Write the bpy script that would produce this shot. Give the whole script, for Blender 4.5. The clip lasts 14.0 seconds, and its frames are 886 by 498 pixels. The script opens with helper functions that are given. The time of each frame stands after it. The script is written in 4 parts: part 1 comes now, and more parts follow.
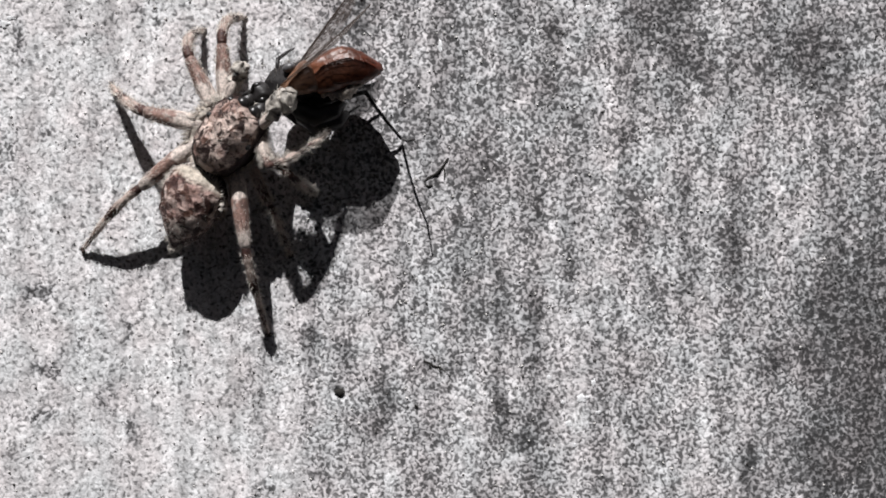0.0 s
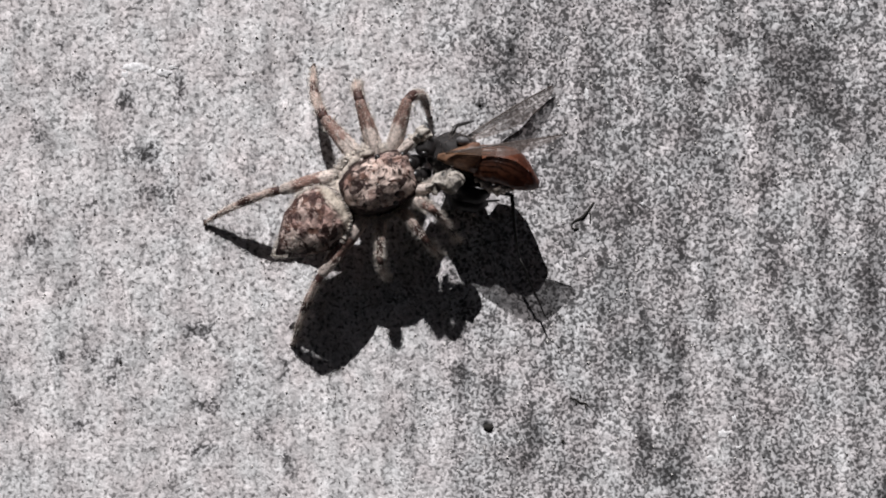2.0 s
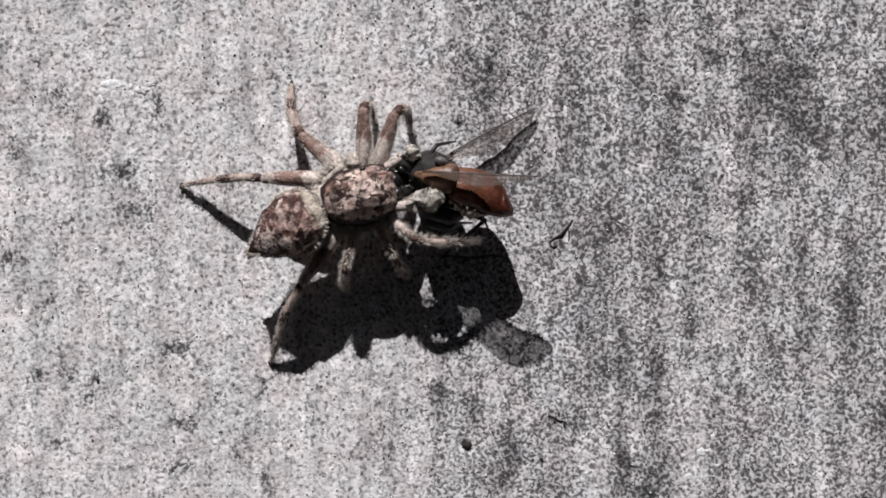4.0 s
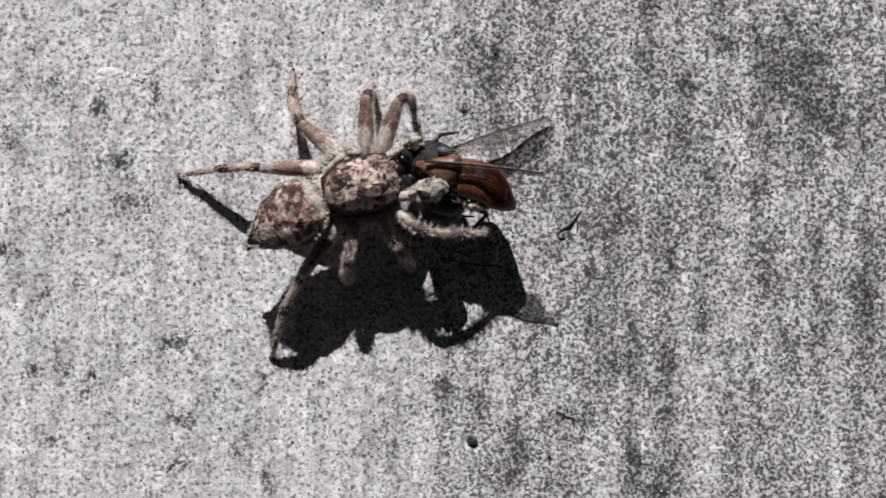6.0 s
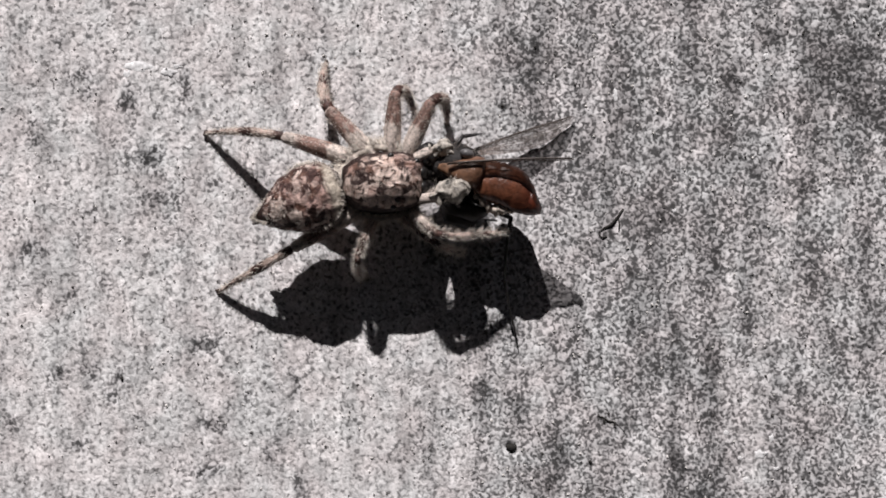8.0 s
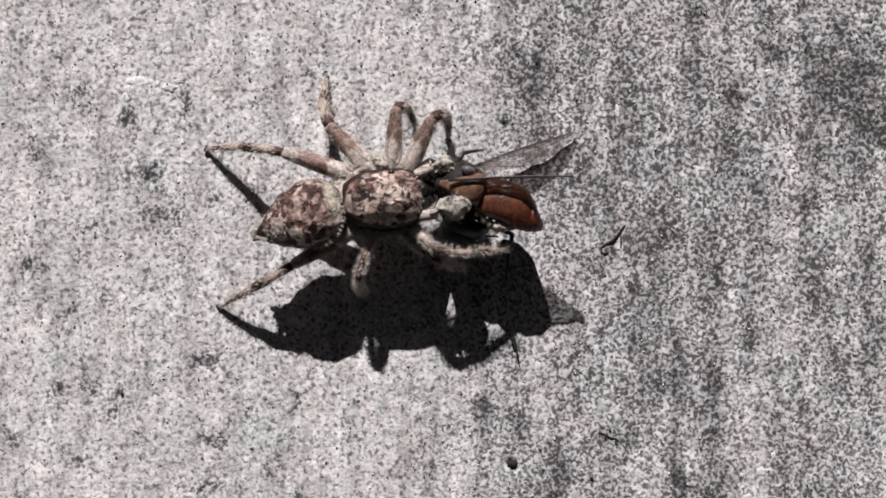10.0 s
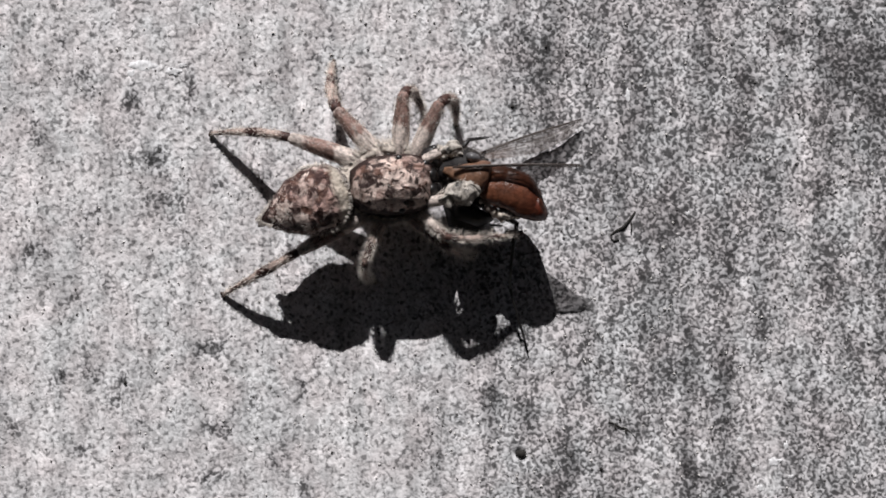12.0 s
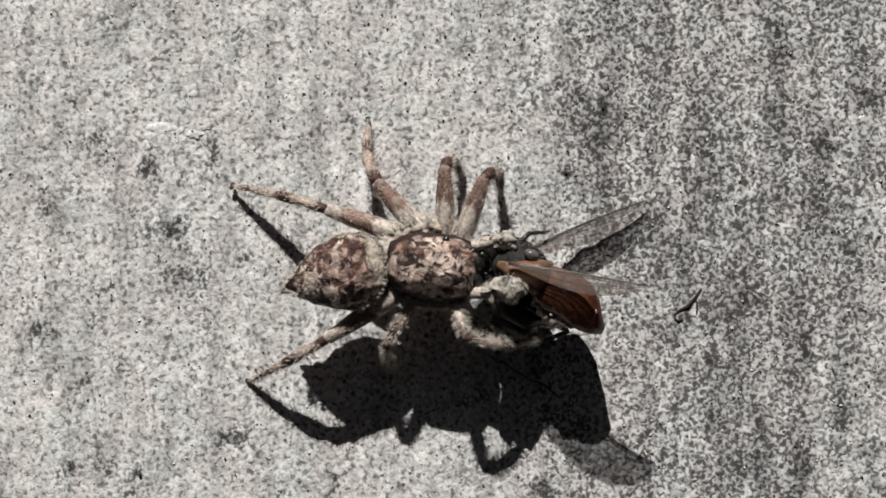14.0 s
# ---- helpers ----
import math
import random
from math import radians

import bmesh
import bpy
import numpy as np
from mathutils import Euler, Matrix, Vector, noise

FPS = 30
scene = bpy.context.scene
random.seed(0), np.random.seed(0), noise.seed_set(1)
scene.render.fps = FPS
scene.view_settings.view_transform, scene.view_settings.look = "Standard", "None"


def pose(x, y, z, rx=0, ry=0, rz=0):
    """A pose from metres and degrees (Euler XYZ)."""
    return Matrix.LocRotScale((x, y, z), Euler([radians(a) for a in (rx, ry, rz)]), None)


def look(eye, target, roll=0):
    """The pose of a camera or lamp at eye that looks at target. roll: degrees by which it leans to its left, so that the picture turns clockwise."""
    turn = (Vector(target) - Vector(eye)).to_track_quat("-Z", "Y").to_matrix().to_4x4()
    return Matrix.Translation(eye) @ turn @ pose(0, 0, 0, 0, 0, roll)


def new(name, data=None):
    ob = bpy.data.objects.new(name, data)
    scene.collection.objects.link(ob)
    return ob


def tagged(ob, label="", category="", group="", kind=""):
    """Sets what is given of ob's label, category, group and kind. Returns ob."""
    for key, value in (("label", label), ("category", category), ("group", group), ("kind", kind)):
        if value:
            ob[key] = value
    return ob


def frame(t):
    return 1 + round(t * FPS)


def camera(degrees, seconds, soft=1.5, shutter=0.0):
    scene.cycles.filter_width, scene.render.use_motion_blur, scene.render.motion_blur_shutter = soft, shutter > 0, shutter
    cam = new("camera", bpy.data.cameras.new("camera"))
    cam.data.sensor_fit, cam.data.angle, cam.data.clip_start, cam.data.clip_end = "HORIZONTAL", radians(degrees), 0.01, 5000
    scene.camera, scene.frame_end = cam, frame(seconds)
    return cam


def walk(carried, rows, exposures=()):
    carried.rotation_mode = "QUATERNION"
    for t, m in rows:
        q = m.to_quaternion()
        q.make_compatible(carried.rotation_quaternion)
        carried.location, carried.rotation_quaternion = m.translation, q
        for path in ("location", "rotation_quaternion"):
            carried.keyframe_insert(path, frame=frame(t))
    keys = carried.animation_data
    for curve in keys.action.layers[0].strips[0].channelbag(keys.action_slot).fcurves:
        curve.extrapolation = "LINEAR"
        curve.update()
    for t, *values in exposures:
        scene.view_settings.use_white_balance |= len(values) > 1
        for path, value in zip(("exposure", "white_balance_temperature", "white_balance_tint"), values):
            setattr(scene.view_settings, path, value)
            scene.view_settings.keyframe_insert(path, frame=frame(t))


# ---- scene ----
MM = 0.001
LEVEL = 1.2  # height of the spider on the wall, metres

# ---- camera ----
cam = camera(43.15, 14.0, soft=1.8)
# seconds, millimetres right, out from the wall (minus) and up from the spider's first stand, yaw, pitch, roll
PATH = [
    (0.0, 13.064, -57.710, -4.627, 0.93, -0.85, 0.03),
    (0.1, 12.312, -57.914, -2.806, 1.00, -0.82, 0.01),
    (0.2, 11.560, -58.118, -1.250, 1.06, -0.79, -0.00),
    (0.3, 10.733, -58.342, -0.239, 1.14, -0.76, -0.02),
    (0.4, 10.019, -58.536, 0.600, 1.20, -0.73, -0.03),
    (0.5, 9.305, -58.730, 1.117, 1.26, -0.71, -0.05),
    (1.0, 6.581, -59.778, 0.061, 1.49, -0.64, -0.07),
    (1.5, 5.508, -60.009, -1.161, 1.39, -0.79, -0.03),
    (2.0, 5.807, -60.040, -2.504, 1.41, -0.77, 0.02),
    (2.5, 6.189, -60.014, -3.014, 1.39, -0.83, 0.01),
    (3.0, 6.647, -59.964, -2.554, 1.45, -0.68, 0.04),
    (3.5, 6.720, -59.973, -1.511, 1.16, -0.81, -0.01),
    (6.0, 6.629, -58.326, -2.217, 1.38, -0.56, 0.03),
    (6.5, 5.891, -57.883, -2.815, 1.38, -0.41, 0.02),
    (7.0, 5.160, -57.360, -2.531, 1.33, -0.58, 0.02),
    (7.5, 4.763, -56.993, -2.356, 1.34, -0.61, -0.01),
    (8.0, 4.533, -56.776, -2.209, 1.25, -0.62, 0.00),
    (10.5, 4.620, -56.625, -1.278, 1.42, -0.55, -0.10),
    (11.0, 4.679, -56.601, -1.184, 1.49, -0.42, -0.12),
    (11.5, 4.557, -56.343, -1.434, 1.49, -0.42, -0.15),
    (12.0, 4.301, -55.818, -2.151, 1.49, -0.55, -0.14),
    (12.5, 3.994, -54.760, -3.123, 1.66, -0.27, -0.11),
    (13.0, 2.469, -51.684, -2.498, 1.58, -0.21, -0.15),
    (13.5, 1.929, -50.297, -0.542, 1.69, -0.04, -0.21),
    (14.0, 2.315, -50.913, 0.692, 1.79, 0.30, -0.20),
]
EXPOSURES = [(0.0, 0.33, 6250, 10), (0.6, 0.19, 6350, 9), (1.2, 0.09, 6300, 12), (7.6, 0.1, 6300, 12), (8.0, 0.12, 6450, 13), (10.5, 0.12, 6450, 13), (10.9, 0.1, 6300, 12), (13.5, 0.07, 6300, 11), (13.8, 0.03, 6600, 6), (14.0, 0.03, 6600, 6)]
walk(cam, [(t, pose(x * MM, y * MM, LEVEL + z * MM, 90 + pitch, roll, yaw)) for t, x, y, z, yaw, pitch, roll in PATH], EXPOSURES)

# ---- light: high sun in front of the wall, clear sky ----
SUN_WAY = Vector((0.2, 1.0, -1.5))
world = bpy.data.worlds.new("sky")
scene.world = world
world.use_nodes = True
sky = world.node_tree.nodes.new("ShaderNodeTexSky")
sky.sky_type, sky.sun_disc = "NISHITA", False
sky.sun_elevation = math.atan2(-SUN_WAY.z, math.hypot(SUN_WAY.x, SUN_WAY.y))
sky.air_density, sky.dust_density, sky.ozone_density = 0.6, 4.0, 0.3
sky.sun_rotation = math.atan2(-SUN_WAY.x, -SUN_WAY.y)
world.node_tree.links.new(sky.outputs[0], world.node_tree.nodes["Background"].inputs[0])
world.node_tree.nodes["Background"].inputs[1].default_value = 0.006
sun = new("sun", bpy.data.lights.new("sun", "SUN"))
sun.data.energy, sun.data.angle, sun.data.color = 5.0, radians(0.5), (1.0, 0.965, 0.93)
sun.matrix_world = look(-SUN_WAY, (0, 0, 0))


# ---- materials ----
class Nodes:
    """A short way to write a node material."""

    def __init__(self, name, rough=0.8):
        self.m = bpy.data.materials.new(name)
        self.m.use_nodes = True
        self.t = self.m.node_tree
        self.bsdf = self.t.nodes["Principled BSDF"]
        self.bsdf.inputs["Roughness"].default_value = rough
        self.at = self.t.nodes.new("ShaderNodeTexCoord").outputs["Object"]

    def put(self, socket, value):
        if isinstance(value, bpy.types.NodeSocket):
            self.t.links.new(value, socket)
        else:
            socket.default_value = value

    def mapped(self, scale=(1, 1, 1), place=(0, 0, 0), turn=(0, 0, 0)):
        n = self.t.nodes.new("ShaderNodeMapping")
        n.inputs["Location"].default_value = place
        n.inputs["Rotation"].default_value = turn
        n.inputs["Scale"].default_value = scale
        self.t.links.new(self.at, n.inputs["Vector"])
        return n.outputs[0]

    def noise(self, scale, detail=2.0, rough=0.5, warp=0.0, at=None):
        n = self.t.nodes.new("ShaderNodeTexNoise")
        self.t.links.new(at or self.at, n.inputs["Vector"])
        n.inputs["Scale"].default_value = scale
        n.inputs["Detail"].default_value = detail
        n.inputs["Roughness"].default_value = rough
        n.inputs["Distortion"].default_value = warp
        return n.outputs[0]

    def cells(self, scale, feature="F1", at=None, out=0):
        n = self.t.nodes.new("ShaderNodeTexVoronoi")
        n.feature = feature
        self.t.links.new(at or self.at, n.inputs["Vector"])
        n.inputs["Scale"].default_value = scale
        return n.outputs[out]

    def ramp(self, fac, *stops):
        n = self.t.nodes.new("ShaderNodeValToRGB")
        e = n.color_ramp.elements
        while len(e) < len(stops):
            e.new(0.5)
        for slot, (p, c) in zip(e, stops):
            slot.position = p
            slot.color = (*c, 1) if isinstance(c, tuple) else (c, c, c, 1)
        self.t.links.new(fac, n.inputs[0])
        return n.outputs[0]

    def mix(self, fac, a, b, blend="MIX"):
        n = self.t.nodes.new("ShaderNodeMix")
        n.data_type, n.blend_type = "RGBA", blend
        self.put(n.inputs[0], fac)
        self.put(n.inputs[6], a if isinstance(a, bpy.types.NodeSocket) else (*a, 1))
        self.put(n.inputs[7], b if isinstance(b, bpy.types.NodeSocket) else (*b, 1))
        return n.outputs[2]

    def sum(self, op, a, b):
        n = self.t.nodes.new("ShaderNodeMath")
        n.operation = op
        self.put(n.inputs[0], a)
        self.put(n.inputs[1], b)
        return n.outputs[0]

    def axis(self, i, at=None):
        n = self.t.nodes.new("ShaderNodeSeparateXYZ")
        self.t.links.new(at or self.at, n.inputs[0])
        return n.outputs[i]

    def bump(self, height, strength, depth):
        n = self.t.nodes.new("ShaderNodeBump")
        n.inputs["Strength"].default_value = strength
        n.inputs["Distance"].default_value = depth
        self.t.links.new(height, n.inputs["Height"])
        self.t.links.new(n.outputs[0], self.bsdf.inputs["Normal"])

    def done(self, colour, **more):
        self.put(self.bsdf.inputs["Base Color"], colour if isinstance(colour, bpy.types.NodeSocket) else (*colour, 1))
        for key, value in more.items():
            self.put(self.bsdf.inputs[key.replace("_", " ")], value)
        return self.m


def concrete():
    """Weathered cement: where it is pale, a smooth skin with dark pits and hairlines; where the skin is worn off, a maze of sand ridges and pits."""
    n = Nodes("weathered_concrete", 0.9)
    mm = n.mapped((1000, 1000, 1000), (0, 0, -LEVEL * 1000))
    stain = n.t.nodes.new("ShaderNodeAttribute")
    stain.attribute_name = "stain"
    tone = n.ramp(stain.outputs["Fac"], (0.0, (0.17, 0.166, 0.17)), (0.35, (0.34, 0.333, 0.34)), (0.6, (0.45, 0.441, 0.448)), (1.0, (0.66, 0.645, 0.65)))
    tint = n.noise(0.4, 3, 0.6, 0.3, mm)
    tone = n.mix(1.0, tone, n.ramp(tint, (0.35, (0.975, 1.0, 1.0)), (0.65, (1.025, 0.99, 0.985))), "MULTIPLY")
    patch = n.noise(0.85, 3, 0.6, 0.5, mm)
    worn = n.ramp(n.sum("ADD", stain.outputs["Fac"], n.sum("MULTIPLY", n.sum("SUBTRACT", patch, 0.5), 0.5)), (0.5, 1.0), (0.86, 0.0))
    streak = n.noise(1.0, 3, 0.6, 0.25, n.mapped((900, 900, 110), (0, 0, -LEVEL * 110)))
    tone = n.mix(1.0, tone, n.ramp(streak, (0.3, 0.68), (0.45, 0.94), (0.6, 1.07), (0.7, 1.17)), "MULTIPLY")
    coarse = n.noise(2.0, 3, 0.65, 0.6, mm)
    tone = n.mix(1.0, tone, n.ramp(coarse, (0.3, 0.66), (0.42, 0.9), (0.52, 1.02), (0.7, 1.12)), "MULTIPLY")
    # worn side: pale ridges wind between dark pits
    grain = n.noise(5.4, 0.0, 0.5, 0.7, mm)
    pitted = n.sum("ADD", grain, n.sum("MULTIPLY", n.sum("SUBTRACT", stain.outputs["Fac"], 0.47), 0.2))
    speck = n.ramp(pitted, (0.32, 0.27), (0.42, 0.56), (0.5, 0.95), (0.58, 1.36), (0.7, 1.7))
    # pale side: thin skin with single pits and short dark hairlines
    pit = n.ramp(n.noise(4.6, 0.0, 0.5, 0.5, mm), (0.28, 0.38), (0.36, 0.7), (0.42, 1.02), (0.62, 1.06), (0.72, 1.18))
    vein = n.noise(1.9, 1.0, 0.5, 1.2, n.mapped((1000, 1000, 1000), (9, 4, -LEVEL * 1000 + 7)))
    line = n.ramp(n.sum("ABSOLUTE", n.sum("SUBTRACT", vein, 0.5), 0.0), (0.0, 0.45), (0.022, 1.0))
    broken = n.ramp(n.noise(1.3, 2, 0.5, 0.2, mm), (0.5, 0.0), (0.58, 1.0))
    skin = n.mix(1.0, pit, n.mix(broken, (1, 1, 1), line), "MULTIPLY")
    skin = n.mix(1.0, skin, n.ramp(grain, (0.34, 0.78), (0.46, 0.99), (0.66, 1.12)), "MULTIPLY")
    tone = n.mix(1.0, tone, n.mix(worn, skin, speck), "MULTIPLY")
    n.bump(grain, 0.3, 0.0001)
    return n.done(tone, Specular_IOR_Level=0.12)


def body_skin(name, pale, mid, dark, size, spots, flank, fore):
    """Scaly mottled skin: lumps of pale and tan scales between soft brown blotches, a dark band with painted shade
    below the flank's height, cream in front of fore.
    """
    n = Nodes(name, 0.6)
    mm = n.mapped((1000, 1000, 1000))
    fine = n.noise(9, 3, 0.7, 0.3, mm)
    wob = n.noise(1.6, 3, 0.6, 0.6, mm)
    rag = n.t.nodes.new("ShaderNodeTexNoise")
    n.t.links.new(mm, rag.inputs["Vector"])
    rag.inputs["Scale"].default_value, rag.inputs["Detail"].default_value = 2.4, 3
    ragged = n.mix(0.34, mm, rag.outputs["Color"], "LINEAR_LIGHT")
    pick = n.t.nodes.new("ShaderNodeSeparateColor")
    n.t.links.new(n.cells(size, "F1", ragged, 1), pick.inputs[0])
    half = tuple((a + b) / 2 for a, b in zip(mid, pale))
    tone = n.ramp(pick.outputs[0], (0.05, mid), (0.3, half), (0.6, pale), (0.95, tuple(min(0.8, c * 1.3) for c in pale)))
    lump = n.ramp(n.cells(size, "SMOOTH_F1", ragged), (0.1, 1.0), (0.75, 0.0))
    tone = n.mix(1.0, tone, n.ramp(lump, (0.1, 0.5), (0.5, 0.95), (0.9, 1.2)), "MULTIPLY")
    blot = n.noise(1.7, 3, 0.6, 0.9, mm)
    seam = n.sum("MULTIPLY", n.ramp(n.cells(size, "DISTANCE_TO_EDGE", ragged), (0.0, 0.75), (0.16, 0.0)), n.ramp(blot, (0.44, 1.0), (0.6, 0.15)))
    tone = n.mix(seam, tone, dark)
    tone = n.mix(n.ramp(blot, (spots - 0.06, 1.0), (spots - 0.01, 0.7), (spots + 0.025, 0.0)), tone, dark)
    rust = n.noise(2.1, 2, 0.5, 0.3, n.mapped((1000, 1000, 1000), (3, 1, 2)))
    tone = n.mix(n.ramp(rust, (0.52, 0.0), (0.66, 0.3)), tone, (0.34, 0.18, 0.13))
    ahead = n.sum("ADD", n.axis(0, mm), n.sum("MULTIPLY", n.sum("SUBTRACT", wob, 0.5), 0.9))
    tone = n.mix(n.ramp(n.sum("SUBTRACT", ahead, fore), (0.0, 0.0), (0.3, 0.85)), tone, (0.56, 0.5, 0.42))
    # dark flank band; the shade of the lower side is painted in with it
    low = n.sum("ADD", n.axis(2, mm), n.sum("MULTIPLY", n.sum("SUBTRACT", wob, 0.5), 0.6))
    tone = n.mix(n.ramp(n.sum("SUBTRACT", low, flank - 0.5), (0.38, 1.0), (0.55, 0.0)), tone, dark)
    tone = n.mix(1.0, tone, n.ramp(fine, (0.3, 0.7), (0.52, 1.0), (0.72, 1.25)), "MULTIPLY")
    n.bump(n.sum("ADD", lump, n.sum("MULTIPLY", fine, 0.4)), 0.9, 0.0002)
    return n.done(tone, Specular_IOR_Level=0.25)


def banded(name, pale, dark, step, shift=0.0):
    """Leg skin: pale with broken brown rings along the leg."""
    n = Nodes(name, 0.6)
    mm = n.mapped((1000, 1000, 1000))
    wob = n.noise(1.8, 3, 0.6, 0.3, mm)
    ring = n.sum("SINE", n.sum("ADD", n.sum("MULTIPLY", n.sum("ADD", n.axis(0, mm), n.sum("MULTIPLY", wob, 0.9)), step), shift), 0.0)
    tone = n.ramp(n.sum("ADD", n.sum("MULTIPLY", ring, 0.35), wob), (0.2, pale), (0.5, pale), (0.72, dark))
    fine = n.noise(7, 3, 0.65, 0.0, mm)
    tone = n.mix(1.0, tone, n.ramp(fine, (0.3, 0.45), (0.5, 0.95), (0.72, 1.4)), "MULTIPLY")
    stripe = n.noise(1.0, 2, 0.6, 0.2, n.mapped((700, 5200, 5200)))
    tone = n.mix(1.0, tone, n.ramp(stripe, (0.34, 0.5), (0.5, 1.0), (0.66, 1.25)), "MULTIPLY")
    n.bump(fine, 0.4, 0.00005)
    return n.done(tone, Specular_IOR_Level=0.3)


def plain(name, colour, rough=0.5, spot=0.35, scale=6.0, spec=0.4):
    n = Nodes(name, rough)
    mm = n.mapped((1000, 1000, 1000))
    v = n.noise(scale, 3, 0.6, 0.2, mm)
    n.bump(v, 0.3, 0.00005)
    return n.done(n.mix(1.0, colour, n.ramp(v, (0.3, 1 - spot), (0.7, 1 + spot)), "MULTIPLY"), Specular_IOR_Level=spec)


def membrane():
    """Smoky insect wing that lets part of the light through, amber at its root."""
    n = Nodes("wing_membrane", 0.4)
    v = n.noise(0.8, 2, 0.5, 0.1, n.mapped((150, 2600, 1000)))
    smoke = n.ramp(v, (0.3, (0.075, 0.058, 0.05)), (0.7, (0.15, 0.122, 0.11)))
    root = n.ramp(n.axis(0, n.mapped((250, 250, 250))), (0.1, 1.0), (0.6, 0.0))
    return n.done(n.mix(root, smoke, (0.17, 0.085, 0.04)), Alpha=n.ramp(v, (0.3, 0.62), (0.7, 0.42)), Specular_IOR_Level=0.25)


def amber(name, pale, dark, start, end):
    """Glossy horn-like skin, paler towards the waist, cloudy with red-brown."""
    n = Nodes(name, 0.34)
    mm = n.mapped((1000, 1000, 1000))
    cloud = n.noise(0.9, 3, 0.6, 0.7, mm)
    along = n.sum("ADD", n.axis(0, mm), n.sum("MULTIPLY", n.sum("SUBTRACT", cloud, 0.5), 2.4))
    way = n.t.nodes.new("ShaderNodeMapRange")
    n.t.links.new(along, way.inputs[0])
    way.inputs[1].default_value, way.inputs[2].default_value = start, end
    tone = n.mix(way.outputs[0], pale, dark)
    fine = n.noise(5.0, 3, 0.6, 0.4, mm)
    tone = n.mix(1.0, tone, n.ramp(fine, (0.3, 0.6), (0.5, 1.0), (0.7, 1.3)), "MULTIPLY")
    tone = n.mix(1.0, tone, n.ramp(n.noise(1.2, 2, 0.5, 0.5, mm), (0.34, 0.62), (0.5, 1.0), (0.66, 1.3)), "MULTIPLY")
    n.bump(n.sum("ADD", fine, cloud), 0.5, 0.00008)
    return n.done(tone, Specular_IOR_Level=0.5)


CONCRETE = concrete()
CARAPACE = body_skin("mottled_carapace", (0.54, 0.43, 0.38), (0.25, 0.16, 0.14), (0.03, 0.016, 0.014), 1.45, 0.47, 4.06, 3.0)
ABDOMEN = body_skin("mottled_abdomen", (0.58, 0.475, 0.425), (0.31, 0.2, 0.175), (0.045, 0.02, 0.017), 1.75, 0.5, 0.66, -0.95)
DARK_SKIN = plain("dark_brown_skin", (0.045, 0.028, 0.022), 0.5)
FEMUR_SKIN = banded("pale_leg_skin", (0.54, 0.465, 0.42), (0.21, 0.13, 0.108), 1.7, -3.6)
SHIN_SKIN = banded("ringed_leg_skin", (0.4, 0.31, 0.27), (0.07, 0.034, 0.028), 3.0)
WHITE_HAIR = plain("white_hair", (0.58, 0.53, 0.48), 0.6, 0.35, 6.0)
CREAM = plain("cream_fuzz", (0.64, 0.57, 0.5), 0.8, 0.4, 5.0, 0.15)
PALP_SKIN = plain("grey_white_palp", (0.3, 0.275, 0.245), 0.6, 1.0, 3.0)
BLACK_GLOSS = plain("black_gloss", (0.012, 0.011, 0.011), 0.32, 0.2, 3.0, 0.5)
BLACK_SKIN = plain("black_skin", (0.02, 0.018, 0.018), 0.4)
AMBER = amber("amber_skin", (0.13, 0.05, 0.027), (0.075, 0.022, 0.012), 1.6, 4.0)
AMBER_PALE = amber("pale_amber_skin", (0.18, 0.1, 0.062), (0.125, 0.06, 0.037), -0.5, 1.5)
AMBER_DARK = plain("dark_amber_skin", (0.08, 0.02, 0.011), 0.3, 0.4, 2.0, 0.5)
BELLY = plain("pale_belly", (0.5, 0.44, 0.38), 0.6, 0.6, 5.0)
WING = membrane()
VEIN = plain("wing_vein", (0.045, 0.032, 0.026), 0.4)
THORAX = plain("dull_black_skin", (0.02, 0.018, 0.018), 0.7, 0.6, 4.0, 0.25)
CRUMB = plain("dark_crumb", (0.02, 0.018, 0.016), 0.9)
GRIT_PALE = plain("pale_grit", (0.55, 0.535, 0.52), 0.85, 0.3, 2.0, 0.1)
LIME = plain("white_lime", (0.66, 0.66, 0.67), 0.8, 0.4, 4.0, 0.15)
GRIT_DARK = plain("dark_grit", (0.07, 0.066, 0.064), 0.85, 0.4, 2.0, 0.2)


# ---- mesh helpers, all in millimetres ----
def finish(name, bm, material, smooth=True):
    me = bpy.data.meshes.new(name)
    bmesh.ops.scale(bm, vec=(MM, MM, MM), verts=bm.verts)
    bmesh.ops.recalc_face_normals(bm, faces=bm.faces)
    bm.to_mesh(me)
    bm.free()
    if smooth:
        me.polygons.foreach_set("use_smooth", [True] * len(me.polygons))
    me.materials.append(material)
    return me


def part(name, bm, material, parent, label="", smooth=True):
    """One mesh under a thing or under a part."""
    ob = new(name, finish(name, bm, material, smooth))
    ob.parent = parent
    return tagged(ob, label)


def loft(bm, sections, n=20, rough=0.0, square=1.0):
    """Rings along x: (x, y, z, half width, height above, depth below)."""
    rings = []
    for x, y, z, w, up, down in sections:
        ring = []
        for i in range(n):
            a = math.tau * i / n
            c, s = (math.copysign(abs(q) ** square, q) for q in (math.cos(a), math.sin(a)))
            p = Vector((x, y + w * c, z + (up if s > 0 else down) * s))
            if rough:
                p += noise.noise_vector(p * 2.3) * rough
            ring.append(bm.verts.new(p))
        rings.append(ring)
    for a, b in zip(rings, rings[1:]):
        for i in range(n):
            bm.faces.new((a[i], a[(i + 1) % n], b[(i + 1) % n], b[i]))
    bm.faces.new(rings[0][::-1])
    bm.faces.new(rings[-1])


